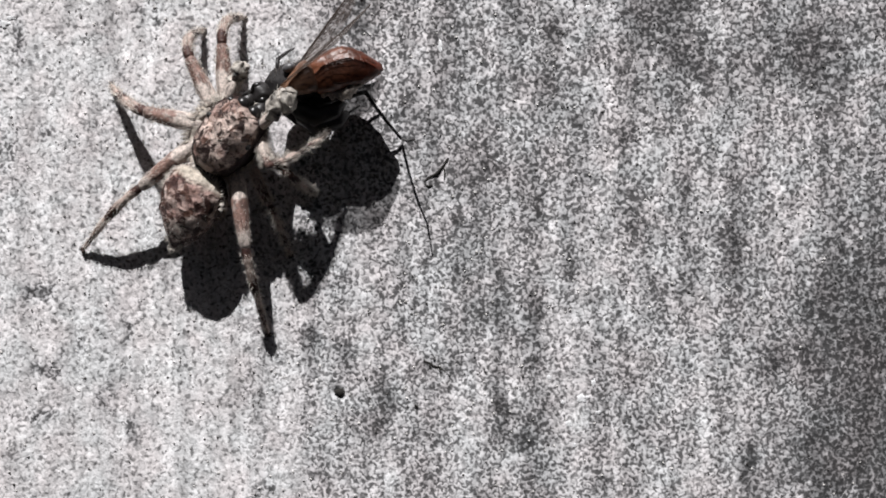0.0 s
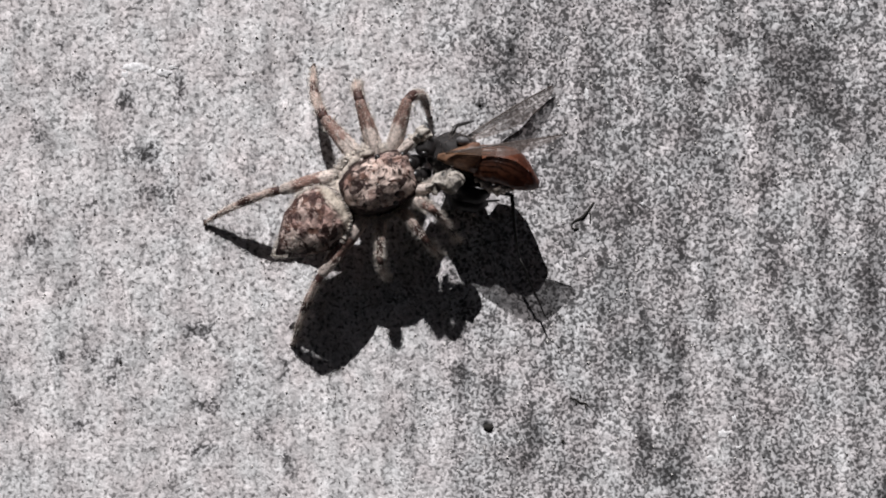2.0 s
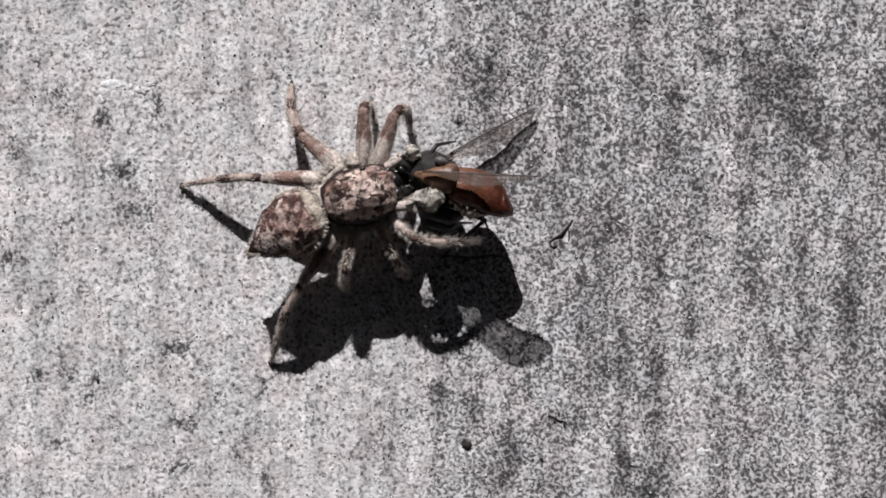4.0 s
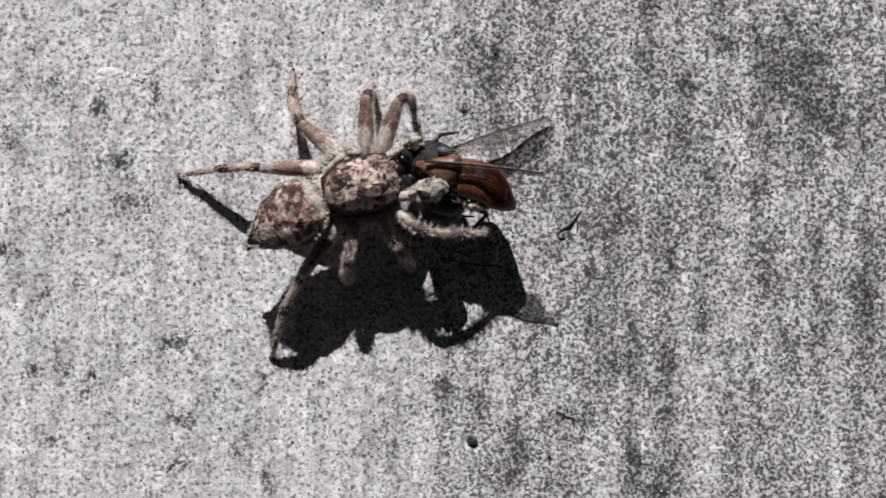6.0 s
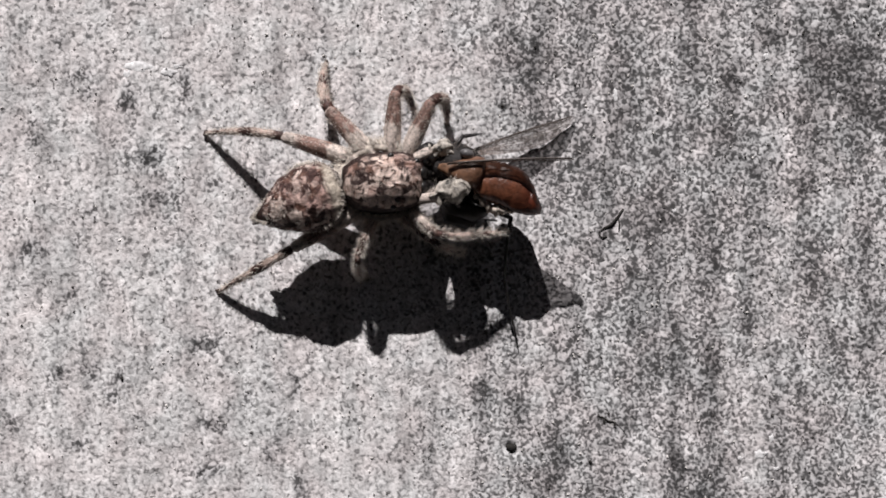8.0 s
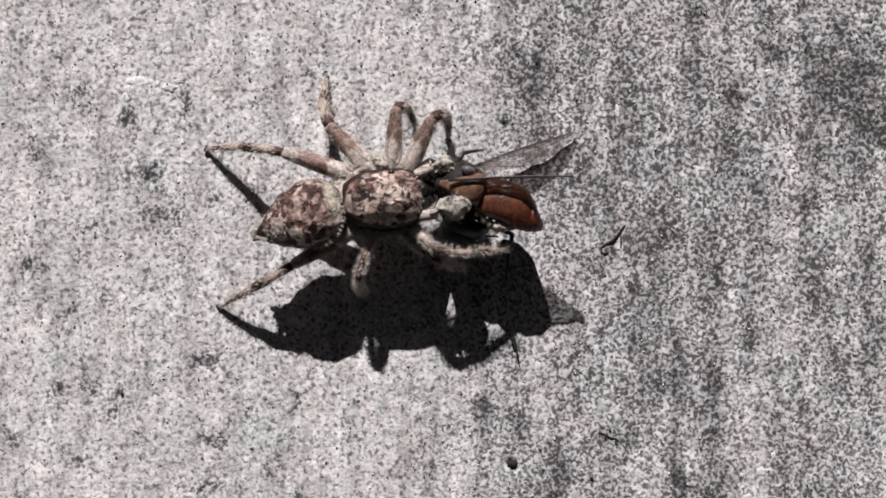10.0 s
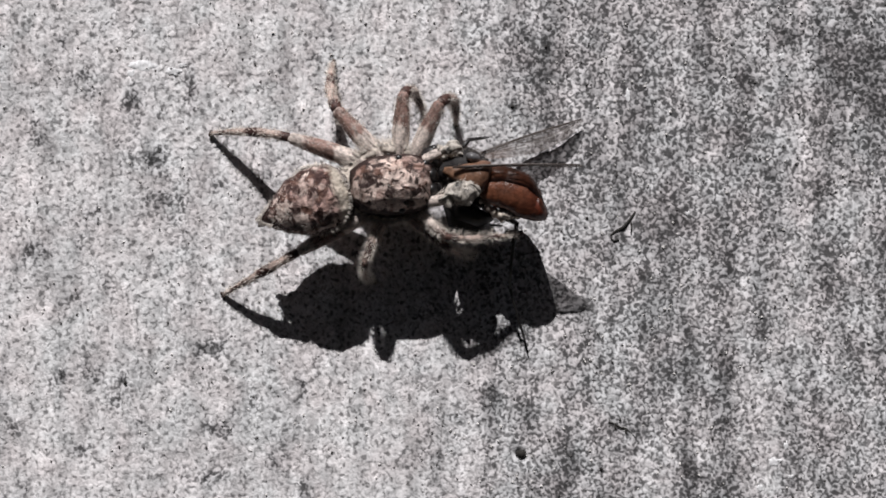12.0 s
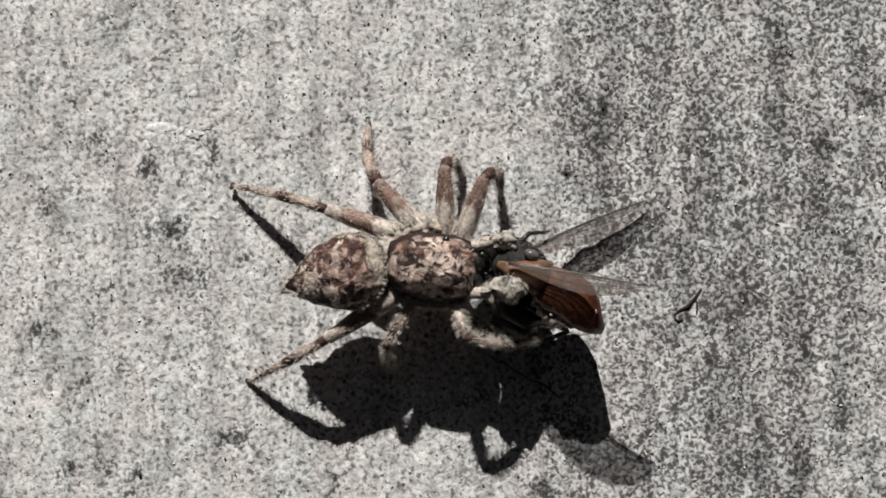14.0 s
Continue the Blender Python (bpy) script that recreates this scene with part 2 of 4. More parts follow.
def tube(bm, points, radii, n=10):
    """A tube along points."""
    pts = [Vector(p) for p in points]
    rings = []
    side = None
    for i, p in enumerate(pts):
        way = (pts[min(i + 1, len(pts) - 1)] - pts[max(i - 1, 0)]).normalized()
        side = way.orthogonal().normalized() if side is None else (side - way * side.dot(way)).normalized()
        up = way.cross(side)
        rings.append([bm.verts.new(p + (side * math.cos(math.tau * k / n) + up * math.sin(math.tau * k / n)) * radii[i]) for k in range(n)])
    for a, b in zip(rings, rings[1:]):
        for k in range(n):
            bm.faces.new((a[k], a[(k + 1) % n], b[(k + 1) % n], b[k]))
    bm.faces.new(rings[0][::-1])
    bm.faces.new(rings[-1])


def ball(bm, centre, r, rings=8):
    """An ellipsoid; r is one radius or three."""
    r = Vector(r) if isinstance(r, tuple) else Vector((r, r, r))
    bmesh.ops.create_uvsphere(bm, u_segments=rings * 2, v_segments=rings, radius=1.0, matrix=Matrix.Translation(centre) @ Matrix.Diagonal((*r, 1)))


def hair(bm, root, way, length, r=0.022):
    """One tapering bristle, a little bent."""
    way = Vector(way).normalized()
    root = Vector(root)
    bend = Vector((random.uniform(-0.2, 0.2), random.uniform(-0.2, 0.2), -0.15)) * length
    a, b = way.orthogonal().normalized() * r, None
    b = way.cross(a)
    low = [bm.verts.new(root + a * math.cos(k * 2.094) + b * math.sin(k * 2.094)) for k in range(3)]
    mid = [bm.verts.new(root + way * length * 0.55 + (a * math.cos(k * 2.094) + b * math.sin(k * 2.094)) * 0.7) for k in range(3)]
    tip = bm.verts.new(root + way * length + bend)
    for k in range(3):
        bm.faces.new((low[k], low[(k + 1) % 3], mid[(k + 1) % 3], mid[k]))
        bm.faces.new((mid[k], mid[(k + 1) % 3], tip))


def thing(name, label, category):
    return tagged(new(name), label, category)


# ---- the wall ----
PIT = (6.77, -12.92)
# dark dirt marks and pale lime marks on the cement: place and half sizes, millimetres
MARKS_LEFT = ((-12.7, 4.9, 0.28, 0.89), (-10.0, 5.4, 0.28, 1.11), (-11.3, -0.3, 0.89, 0.44), (-17.8, -2.9, 0.56, 0.5), (-14.7, -9.2, 0.56, 0.56), (-16.4, -9.1, 0.5, 0.33), (-13.1, -9.4, 0.28, 0.22), (-8.8, -7.7, 0.89, 0.44), (-9.0, -14.2, 0.5, 0.44), (-8.8, -11.7, 0.89, 0.39),
              (-15.3, -12.9, 0.72, 0.39), (-12.5, -11.5, 0.5, 0.39), (-15.8, -5.1, 0.39, 0.25), (-16.1, 7.6, 0.39, 0.39), (-11.6, 1.9, 0.5, 0.39), (-5.6, -13.3, 0.2, 0.72), (-4.3, -9.6, 0.25, 0.89), (-4.0, -15.0, 0.25, 0.78), (-10.8, -1.3, 0.39, 0.28), (-17.3, 2.5, 0.39, 0.28),
              (-6.8, -10.6, 0.39, 0.33), (-18.5, -11.8, 0.44, 0.56), (-14.6, -0.9, 0.44, 0.33))
MARKS_HIGH = ((-2.8, 7.9, 0.2, 1.11), (-2.6, 6.2, 0.22, 0.5), (0.4, 8.4, 0.2, 0.83), (2.7, 7.0, 0.2, 0.39), (-5.1, 5.3, 0.25, 0.25), (6.3, 4.4, 0.25, 0.44), (7.6, 5.9, 0.5, 0.61), (7.9, 7.4, 0.22, 0.25), (10.3, 8.0, 0.25, 0.22), (6.8, 7.9, 0.36, 0.28),
              (15.2, 7.3, 0.36, 0.25), (19.9, 7.8, 0.72, 0.61), (23.1, 8.7, 0.5, 0.83), (22.9, 6.3, 0.83, 0.94), (25.2, 4.5, 0.94, 0.94), (25.6, 3.1, 0.61, 0.72), (24.4, 6.9, 0.67, 0.44), (17.8, 5.8, 0.39, 0.67), (6.0, 8.6, 0.22, 0.28), (12.5, 6.1, 0.28, 0.67),
              (1.4, 6.2, 0.22, 0.28), (29.9, 4.7, 2.2, 1.8))
MARKS_LOW = ((5.3, -10.3, 0.42, 0.94), (6.8, -10.8, 0.42, 0.67), (7.5, -11.2, 0.31, 0.56), (9.0, -10.1, 0.25, 0.61), (5.2, -12.5, 0.22, 0.94), (9.3, -13.5, 0.33, 1.17), (10.8, -13.5, 0.25, 0.22), (11.8, -11.6, 0.78, 0.28), (16.1, -15.5, 0.5, 0.39), (8.6, -14.8, 0.25, 0.83),
             (4.9, -14.5, 0.25, 1.11), (13.5, -11.2, 0.56, 0.39), (15.3, -13.8, 0.5, 1.22), (21.8, -4.2, 0.44, 1.39), (24.4, -2.5, 0.33, 0.94), (23.3, -8.3, 0.28, 0.94), (18.7, -6.5, 0.33, 0.83), (12.7, -6.6, 0.25, 0.72), (17.0, -8.8, 0.28, 0.83), (-0.4, -10.6, 0.22, 0.5),
             (1.1, -13.5, 0.25, 0.72), (21.6, -12.3, 0.33, 0.72), (25.0, -6.5, 0.33, 1.11))
MARKS_FAR = ((34.5, -11.0, 3.0, 7.0), (32.9, -8.9, 2.2, 3.3), (33.5, -14.1, 2.6, 4.4), (31.5, -16.5, 2.2, 2.2), (26.9, -5.2, 0.7, 2.2), (27.7, -16.8, 0.7, 1.8), (16.4, -15.7, 0.7, 2.2), (29.1, -11.2, 1.1, 1.1))
MARKS_PALE = ((-12.0, 6.4, 0.78, 0.28), (11.4, 3.8, 0.36, 0.83), (19.8, 6.8, 0.22, 0.22), (19.3, -13.2, 1.17, 1.0), (18.7, -14.6, 0.83, 0.72), (17.6, -12.1, 0.67, 0.5), (4.9, -8.9, 0.78, 0.39), (5.2, 5.3, 1.22, 1.94), (-0.3, 8.5, 1.39, 1.39), (-0.9, -7.7, 0.78, 0.39),
              (-0.3, 6.9, 0.83, 1.11), (-2.1, -10.6, 1.94, 1.39), (-17.3, -6.6, 1.39, 1.39), (-15.2, 3.6, 0.94, 0.72), (10.4, -1.3, 0.5, 0.39), (14.7, -2.8, 0.25, 0.22), (1.4, -9.8, 1.11, 0.67), (-6.2, 7.9, 1.11, 1.39), (-17.9, 0.4, 0.83, 1.39), (22.4, 0.1, 0.33, 1.11),
              (30.0, -4.3, 1.8, 1.5), (24.5, -17.4, 1.1, 1.1))
MARKS_SOFT = ((-12.0, -3.1, 0.94, 1.39), (-10.0, -3.1, 0.72, 1.22), (13.6, 4.8, 0.67, 1.22), (14.4, -1.1, 0.61, 0.61), (-3.8, 7.9, 1.0, 1.67), (15.3, -13.5, 1.11, 1.94), (-5.0, 0.1, 0.56, 0.83), (23.8, 5.5, 2.22, 2.5), (3.1, -12.4, 0.83, 1.94),
              (33.0, 3.0, 2.5, 5.0), (10.06, 6.14, 5.5, 4.5), (15.23, 0.08, 5.0, 3.5))
MARKS_SMEAR = ((-12.5, 3.4, 0.7, 1.7), (-10.2, 0.2, 0.7, 1.9), (-11.8, 1.8, 0.6, 1.1), (-9.8, 4.4, 0.6, 1.1), (-17.4, -3.0, 1.0, 0.8), (-8.4, -7.3, 1.2, 0.8), (-4.9, -10.3, 0.8, 1.7), (-8.4, -11.7, 1.0, 0.8), (-13.0, -9.2, 0.7, 0.7), (-16.4, -9.3, 0.8, 0.7), (-8.3, -14.1, 0.7, 0.8),
               (-5.1, -13.4, 0.5, 1.7), (5.2, -10.2, 0.5, 1.7), (1.5, -9.6, 0.6, 1.0), (8.9, -13.0, 0.45, 1.6), (7.1, 6.7, 1.4, 1.2), (17.1, -2.8, 0.7, 1.7), (15.2, -8.3, 1.1, 1.7), (23.0, 6.8, 1.4, 2.2), (18.4, 4.1, 0.8, 1.1), (-15.0, 5.8, 0.8, 1.1), (-17.8, 3.6, 0.7, 1.4))


def relief(x, z):
    """How far the wall's skin stands out at a place, millimetres."""
    p = Vector((x, z * 0.3, 0))
    h = 0.16 * noise.noise(p * 0.5) + 0.09 * noise.noise(p * 1.6) + 0.05 * noise.noise(Vector((x, z * 0.7, 4)) * 2.3)
    d = math.hypot(x - PIT[0], z - PIT[1])
    return h - 0.25 * math.exp(-((d / 0.32) ** 2))


def staining(x, z):
    """How clean the cement is at a place, 0 dirty to 1 pale."""
    p = Vector((x, z, 0))
    warp = noise.noise_vector(p * 0.7) * 0.9 + noise.noise_vector(p * 2.2) * 0.5
    q = p + warp
    f = min(1.0, max(0.0, (x + 1.2 * noise.noise(p * 0.3) + 1.0) / 11.0))
    value = 0.9 - 0.43 * f * f * (3 - 2 * f)
    r = p + warp * 0.35
    value += (0.22 * noise.noise(Vector((r.x * 0.8, r.y * 0.1, 3.0))) + 0.14 * noise.noise(Vector((r.x * 2.1, r.y * 0.16, 8.0)))) * (0.55 + 0.6 * f)
    value += (0.13 * noise.noise(q * 0.42) + 0.12 * noise.noise(q * 1.1)) * (0.6 + 0.4 * f)
    value -= 0.7 * max(0.0, noise.noise(q * 0.75 + Vector((5, 2, 9))) - 0.22) * (1.2 - 0.6 * f)
    for marks, amount in ((MARKS_LEFT, -0.55), (MARKS_HIGH, -0.42), (MARKS_LOW, -0.32), (MARKS_FAR, -0.46), (MARKS_PALE, 0.22), (MARKS_SOFT, -0.12), (MARKS_SMEAR, -0.22)):
        for u, v, ru, rv in marks:
            d = ((r.x - u) / ru) ** 2 + ((r.y - v) / rv) ** 2
            if d < 6:
                value += amount * math.exp(-d) * (1.0 + 1.1 * noise.noise(p * 2.6))
    return min(1.0, max(0.02, value))


def steps(far_low, low, high, far_high, fine, coarse):
    """Places along the wall: close together in the middle, wider apart towards the ends."""
    inner = np.arange(low, high + fine, fine)
    spread = np.geomspace(0.5, 1.0, coarse) ** 9
    a = low - fine - (low - fine - far_low) * spread[::-1]
    b = high + 2 * fine + (far_high - high - 2 * fine) * spread
    return np.concatenate((a, inner, b)).tolist()


def build_wall():
    xs = steps(-1500, -27, 40, 1500, 0.14, 30)
    zs = steps(-LEVEL / MM, -21, 19, 1200, 0.14, 30)
    verts = [(x * MM, -relief(x, z) * MM, LEVEL + z * MM) for z in zs for x in xs]
    w, h = len(xs), len(zs)
    faces = [(j * w + i, j * w + i + 1, (j + 1) * w + i + 1, (j + 1) * w + i) for j in range(h - 1) for i in range(w - 1)]
    rim = [i for i in range(w)] + [j * w + w - 1 for j in range(1, h)] + [(h - 1) * w + i for i in range(w - 2, -1, -1)] + [j * w for j in range(h - 2, 0, -1)]
    first = len(verts)
    verts += [(verts[i][0], 0.15, verts[i][2]) for i in rim]
    n = len(rim)
    faces += [(rim[k], first + k, first + (k + 1) % n, rim[(k + 1) % n]) for k in range(n)]
    faces.append(tuple(first + k for k in range(n)))
    me = bpy.data.meshes.new("wall")
    me.from_pydata(verts, [], faces)
    me.polygons.foreach_set("use_smooth", [True] * len(me.polygons))
    me.materials.append(CONCRETE)
    values = [staining(x, z) for z in zs for x in xs] + [0.5] * n
    me.attributes.new("stain", "FLOAT", "POINT").data.foreach_set("value", values)
    return tagged(new("wall", me), "weathered grey concrete wall, speckled and streaked", "wall", kind="structure")


wall = build_wall()


def on_wall(u, v, turn=0.0, tip=0.0, roll=0.0, out=0.0):
    """A pose on the wall: x along the heading, z out of the wall. Millimetres and degrees."""
    return Matrix.Translation((u * MM, -out * MM, LEVEL + v * MM)) @ pose(0, 0, 0, 90) @ pose(0, 0, 0, 0, 0, turn) @ pose(0, 0, 0, roll, tip, 0)


# ---- the spider: x along its heading, y to its left, z out of the wall ----
WAIST = (-1.75, 0.0, 3.05)
RIGHT_PALP = (1.35, -0.85, 3.35)


def build_carapace(parent):
    bm = bmesh.new()
    loft(bm, [(-1.95, 0, 3.1, 0.45, 0.3, 0.3), (-1.82, 0, 3.2, 0.82, 0.78, 0.6), (-1.45, 0, 3.3, 1.14, 1.12, 0.8), (-0.9, 0, 3.38, 1.34, 1.28, 0.9), (-0.2, 0, 3.4, 1.42, 1.34, 0.95),
              (0.5, 0, 3.4, 1.42, 1.38, 0.95), (1.05, 0, 3.4, 1.36, 1.32, 0.95), (1.5, 0, 3.4, 1.24, 1.18, 0.9), (1.8, 0, 3.4, 1.05, 0.92, 0.8), (1.95, 0, 3.4, 0.78, 0.6, 0.6)], 40, 0.05)
    bmesh.ops.subdivide_edges(bm, edges=bm.edges[:], cuts=1, use_grid_fill=True)
    for v in bm.verts:
        if v.co.z > 3.3:
            v.co += v.normal * (0.07 * noise.noise(v.co * 2.4) + 0.04 * noise.noise(v.co * 5.0))
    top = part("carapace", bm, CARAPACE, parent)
    bm = bmesh.new()
    loft(bm, [(-1.8, 0, 2.95, 0.7, 0.2, 0.5), (-1.35, 0, 3.0, 1.28, 0.3, 0.7), (-0.4, 0, 3.05, 1.5, 0.35, 0.9), (0.6, 0, 3.05, 1.5, 0.35, 0.9), (1.4, 0, 3.05, 1.32, 0.3, 0.8), (1.85, 0, 3.05, 0.95, 0.25, 0.5)], 28, 0.04)
    part("carapace_rim", bm, DARK_SKIN, parent, "dark brown rim below the carapace")
    bm = bmesh.new()
    ring = [math.tau * i / 90 for i in range(91)]
    # thick fuzz behind and along the left side, a thin line along the right side
    thick = lambda a: 0.12 + 0.2 * min(1.0, max(0.0, 0.55 * math.sin(a) - 0.75 * math.cos(a) + 0.35))
    tube(bm, [((1.84 + thick(a)) * math.cos(a), (1.5 + thick(a)) * math.sin(a), 3.1 + 0.05 * math.sin(5 * a)) for a in ring], [thick(a) * (1.0 + 0.5 * noise.noise(Vector((math.cos(a) * 5, math.sin(a) * 5, 0)))) for a in ring], 9)
    for v in bm.verts:
        v.co.z = 3.05 + (v.co.z - 3.05) * 0.6
        v.co += noise.noise_vector(v.co * 4.0) * 0.12
    part("margin", bm, CREAM, top, "cream fuzzy line round the carapace")
    bm = bmesh.new()
    loft(bm, [(-1.7, 0, 2.2, 0.45, 0.5, 0.5), (-1.1, 0, 2.1, 1.1, 0.8, 0.8), (0.0, 0, 2.0, 1.3, 0.9, 0.95), (1.1, 0, 2.1, 1.1, 0.8, 0.9), (1.75, 0, 2.3, 0.65, 0.6, 0.7)], 20, 0.06)
    part("underside", bm, DARK_SKIN, parent, "dark leg bases and breast plate")
    for x, y, z, r in ((1.9, 0.34, 3.75, 0.34), (1.9, -0.34, 3.75, 0.34), (1.68, 0.86, 3.85, 0.2), (1.68, -0.86, 3.85, 0.2), (0.5, 1.2, 4.1, 0.16), (0.5, -1.2, 4.1, 0.16)):
        bm = bmesh.new()
        ball(bm, (x, y, z), r)
        part("eye", bm, BLACK_GLOSS, top, "round glossy black eye")
    bm = bmesh.new()
    for _ in range(2400):
        a = random.uniform(0, math.tau)
        c, s, t = math.cos(a), math.sin(a), thick(a)
        lift = random.uniform(-0.5, 0.7)
        hair(bm, ((1.84 + t * 1.2) * c, (1.5 + t * 1.2) * s, 3.1 + t * lift), (c - random.uniform(0, 0.7) * s, s + random.uniform(0, 0.7) * c, lift * 0.3), random.uniform(0.08, 0.2) + t * random.uniform(0.3, 1.7), 0.015)
    for _ in range(160):
        a, q = random.uniform(0, math.tau), random.uniform(0.05, 0.95)
        hair(bm, (1.7 * q * math.cos(a), 1.34 * q * math.sin(a), 3.36 + 1.36 * math.sqrt(1 - q * q)), (random.uniform(0.3, 1.2), random.uniform(-0.4, 0.4), 0.25), random.uniform(0.1, 0.22), 0.011)
    part("fringe", bm, WHITE_HAIR, top, "fringe of fine white hairs")
    bm = bmesh.new()
    for _ in range(160):
        a, q = random.uniform(-1.4, 1.4), random.uniform(0.55, 1.0)
        hair(bm, (1.75 * q * math.cos(a), 1.3 * q * math.sin(a), 3.3 + 1.3 * math.sqrt(1 - q * q)), (math.cos(a) + 0.4, math.sin(a), 0.5), random.uniform(0.25, 0.5), 0.014)
    part("bristles", bm, BLACK_SKIN, top, "dark bristles round the eyes")


def build_abdomen(parent):
    """The abdomen, which bends on the waist; its space begins at the waist."""
    bm = bmesh.new()
    loft(bm, [(-4.85, 0, -0.3, 0.07, 0.07, 0.07), (-4.65, 0, -0.22, 0.24, 0.24, 0.22), (-4.2, 0, -0.02, 0.58, 0.58, 0.45), (-3.6, 0, 0.13, 0.98, 0.9, 0.6), (-2.9, 0, 0.24, 1.36, 1.1, 0.68),
              (-2.15, 0, 0.3, 1.58, 1.18, 0.72), (-1.5, 0, 0.3, 1.6, 1.16, 0.7), (-0.9, 0, 0.25, 1.46, 1.04, 0.65), (-0.45, 0, 0.15, 1.16, 0.8, 0.7), (-0.2, 0, 0.1, 0.66, 0.45, 0.4)], 40, 0.06)
    bmesh.ops.subdivide_edges(bm, edges=bm.edges[:], cuts=1, use_grid_fill=True)
    for v in bm.verts:
        v.co += v.normal * (0.08 * noise.noise(v.co * 1.9) + 0.05 * noise.noise(v.co * 4.2))
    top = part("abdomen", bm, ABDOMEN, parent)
    bm = bmesh.new()
    loft(bm, [(-0.5, 0, 0, 0.3, 0.25, 0.25), (0.15, 0, 0, 0.3, 0.25, 0.25)], 12)
    part("waist", bm, DARK_SKIN, top, "thin dark waist")
    for y in (-0.14, 0.14):
        bm = bmesh.new()
        tube(bm, [(-4.4, y, -0.3), (-4.75, y * 1.2, -0.42), (-5.0, y * 1.3, -0.5)], [0.14, 0.12, 0.05], 8)
        part("spinneret", bm, DARK_SKIN, top, "dark spinneret")
    bm = bmesh.new()
    for _ in range(300):
        a, q = random.uniform(0, math.tau), random.random() ** 0.35
        c, s = math.cos(a) * q, math.sin(a) * q
        z = 0.27 + 1.12 * math.sqrt(max(0.0, 1 - q * q))
        hair(bm, (-2.1 + 2.0 * c, 1.5 * s * (1.0 if c > -0.3 else 0.75), z), (c - 0.7, s, 0.35), random.uniform(0.12, 0.26), 0.011)
    for _ in range(1600):
        a = random.uniform(0, math.tau)
        c, s = math.cos(a), math.sin(a)
        wide = 1.52 * (1.0 if c > -0.1 else max(0.15, 1.0 + 0.8 * (c + 0.1)))
        hair(bm, (-1.9 + (1.6 if c > 0 else 2.75) * c, wide * s, random.uniform(-0.2, 0.55)), (c - 0.3, s, random.uniform(-0.2, 0.4)), random.uniform(0.14, 0.34), 0.014)
    for _ in range(700):
        a = random.uniform(-1.5, 1.75)
        c, s = math.cos(a), math.sin(a)
        hair(bm, (-1.75 + 1.42 * c, 1.5 * s, random.uniform(0.0, 0.75)), (c, s, random.uniform(0.0, 0.7)), random.uniform(0.16, 0.36), 0.02)
    part("fringe", bm, WHITE_HAIR, top, "fine pale hairs")
    return top


def build_jaws(parent):
    for y in (-0.38, 0.38):
        bm = bmesh.new()
        tube(bm, [(1.6, y, 3.3), (2.05, y, 2.95), (2.4, y * 0.95, 2.45), (2.45, y * 0.7, 2.1)], [0.4, 0.42, 0.34, 0.16], 12)
        part("jaw", bm, BLACK_SKIN, parent, "stout black jaw")


def build_palp(parent, root, tip, size):
    """A feeler from its root, in whose space it lies, to its swollen tip."""
    tip = Vector(tip)
    side = math.copysign(1, tip.y)
    bm = bmesh.new()
    tube(bm, [(0, 0, 0), tip * 0.25 + Vector((0, 0.1 * side, 0.25)), tip * 0.55 + Vector((0, 0.14 * side, 0.2)), tip - Vector((0.4, 0, 0.05))], [0.2, 0.26, 0.26, 0.2], 12)
    palp = part("palp", bm, FEMUR_SKIN, parent, "short pale haired feeler")
    palp.location = Vector(root) * MM
    bm = bmesh.new()
    for x, y, z, r in ((-0.75, 0.1, 0.0, 0.34), (-0.3, -0.12, 0.05, 0.46), (0.14, 0.04, 0.04, 0.54), (0.42, -0.08, 0.0, 0.4)):
        ball(bm, (tip.x + x * size, tip.y + y * size * side, tip.z + z * size), r * size, 16)
    for v in bm.verts:
        v.co += noise.noise_vector(v.co * 2.6) * 0.2 + noise.noise_vector(v.co * 6.0) * 0.06
    part("palp_bulb", bm, PALP_SKIN, palp, "lumpy grey-white bulb")
    bm = bmesh.new()
    for _ in range(int(620 * size)):
        f = random.random()
        d = Vector((random.uniform(-0.3, 0.6), random.gauss(0, 1), random.gauss(0, 1))).normalized()
        wide = 0.2 + 0.3 * max(0.0, f - 0.45) / 0.55
        hair(bm, tip * (f * 1.08) + Vector((0, d.y, d.z)) * wide * size, d + Vector((0.9, 0.2 * side, 0)), random.uniform(0.16, 0.42) * size, 0.014)
    part("palp_hair", bm, WHITE_HAIR, palp, "tufts of white hair")
    return palp


LEGS = {  # length of thigh and of shin, thickness, arch of the shin, root on the body
    "L1": (2.95, 3.4, 0.35, 0.2, (1.1, 1.1, 2.8)), "L2": (3.05, 3.3, 0.35, 0.16, (0.45, 1.2, 2.8)), "L3": (3.2, 4.0, 0.38, 0.08, (-0.3, 1.2, 2.8)), "L4": (3.9, 5.3, 0.36, 0.07, (-1.0, 1.05, 2.9)),
    "R1": (2.2, 3.7, 0.24, 0.06, (1.1, -1.1, 2.9)), "R2": (2.4, 2.8, 0.24, 0.1, (0.45, -1.2, 2.8)), "R3": (2.6, 3.3, 0.22, 0.1, (-0.3, -1.2, 2.8)), "R4": (3.95, 5.5, 0.36, 0.07, (-1.0, -1.05, 2.9)),
}


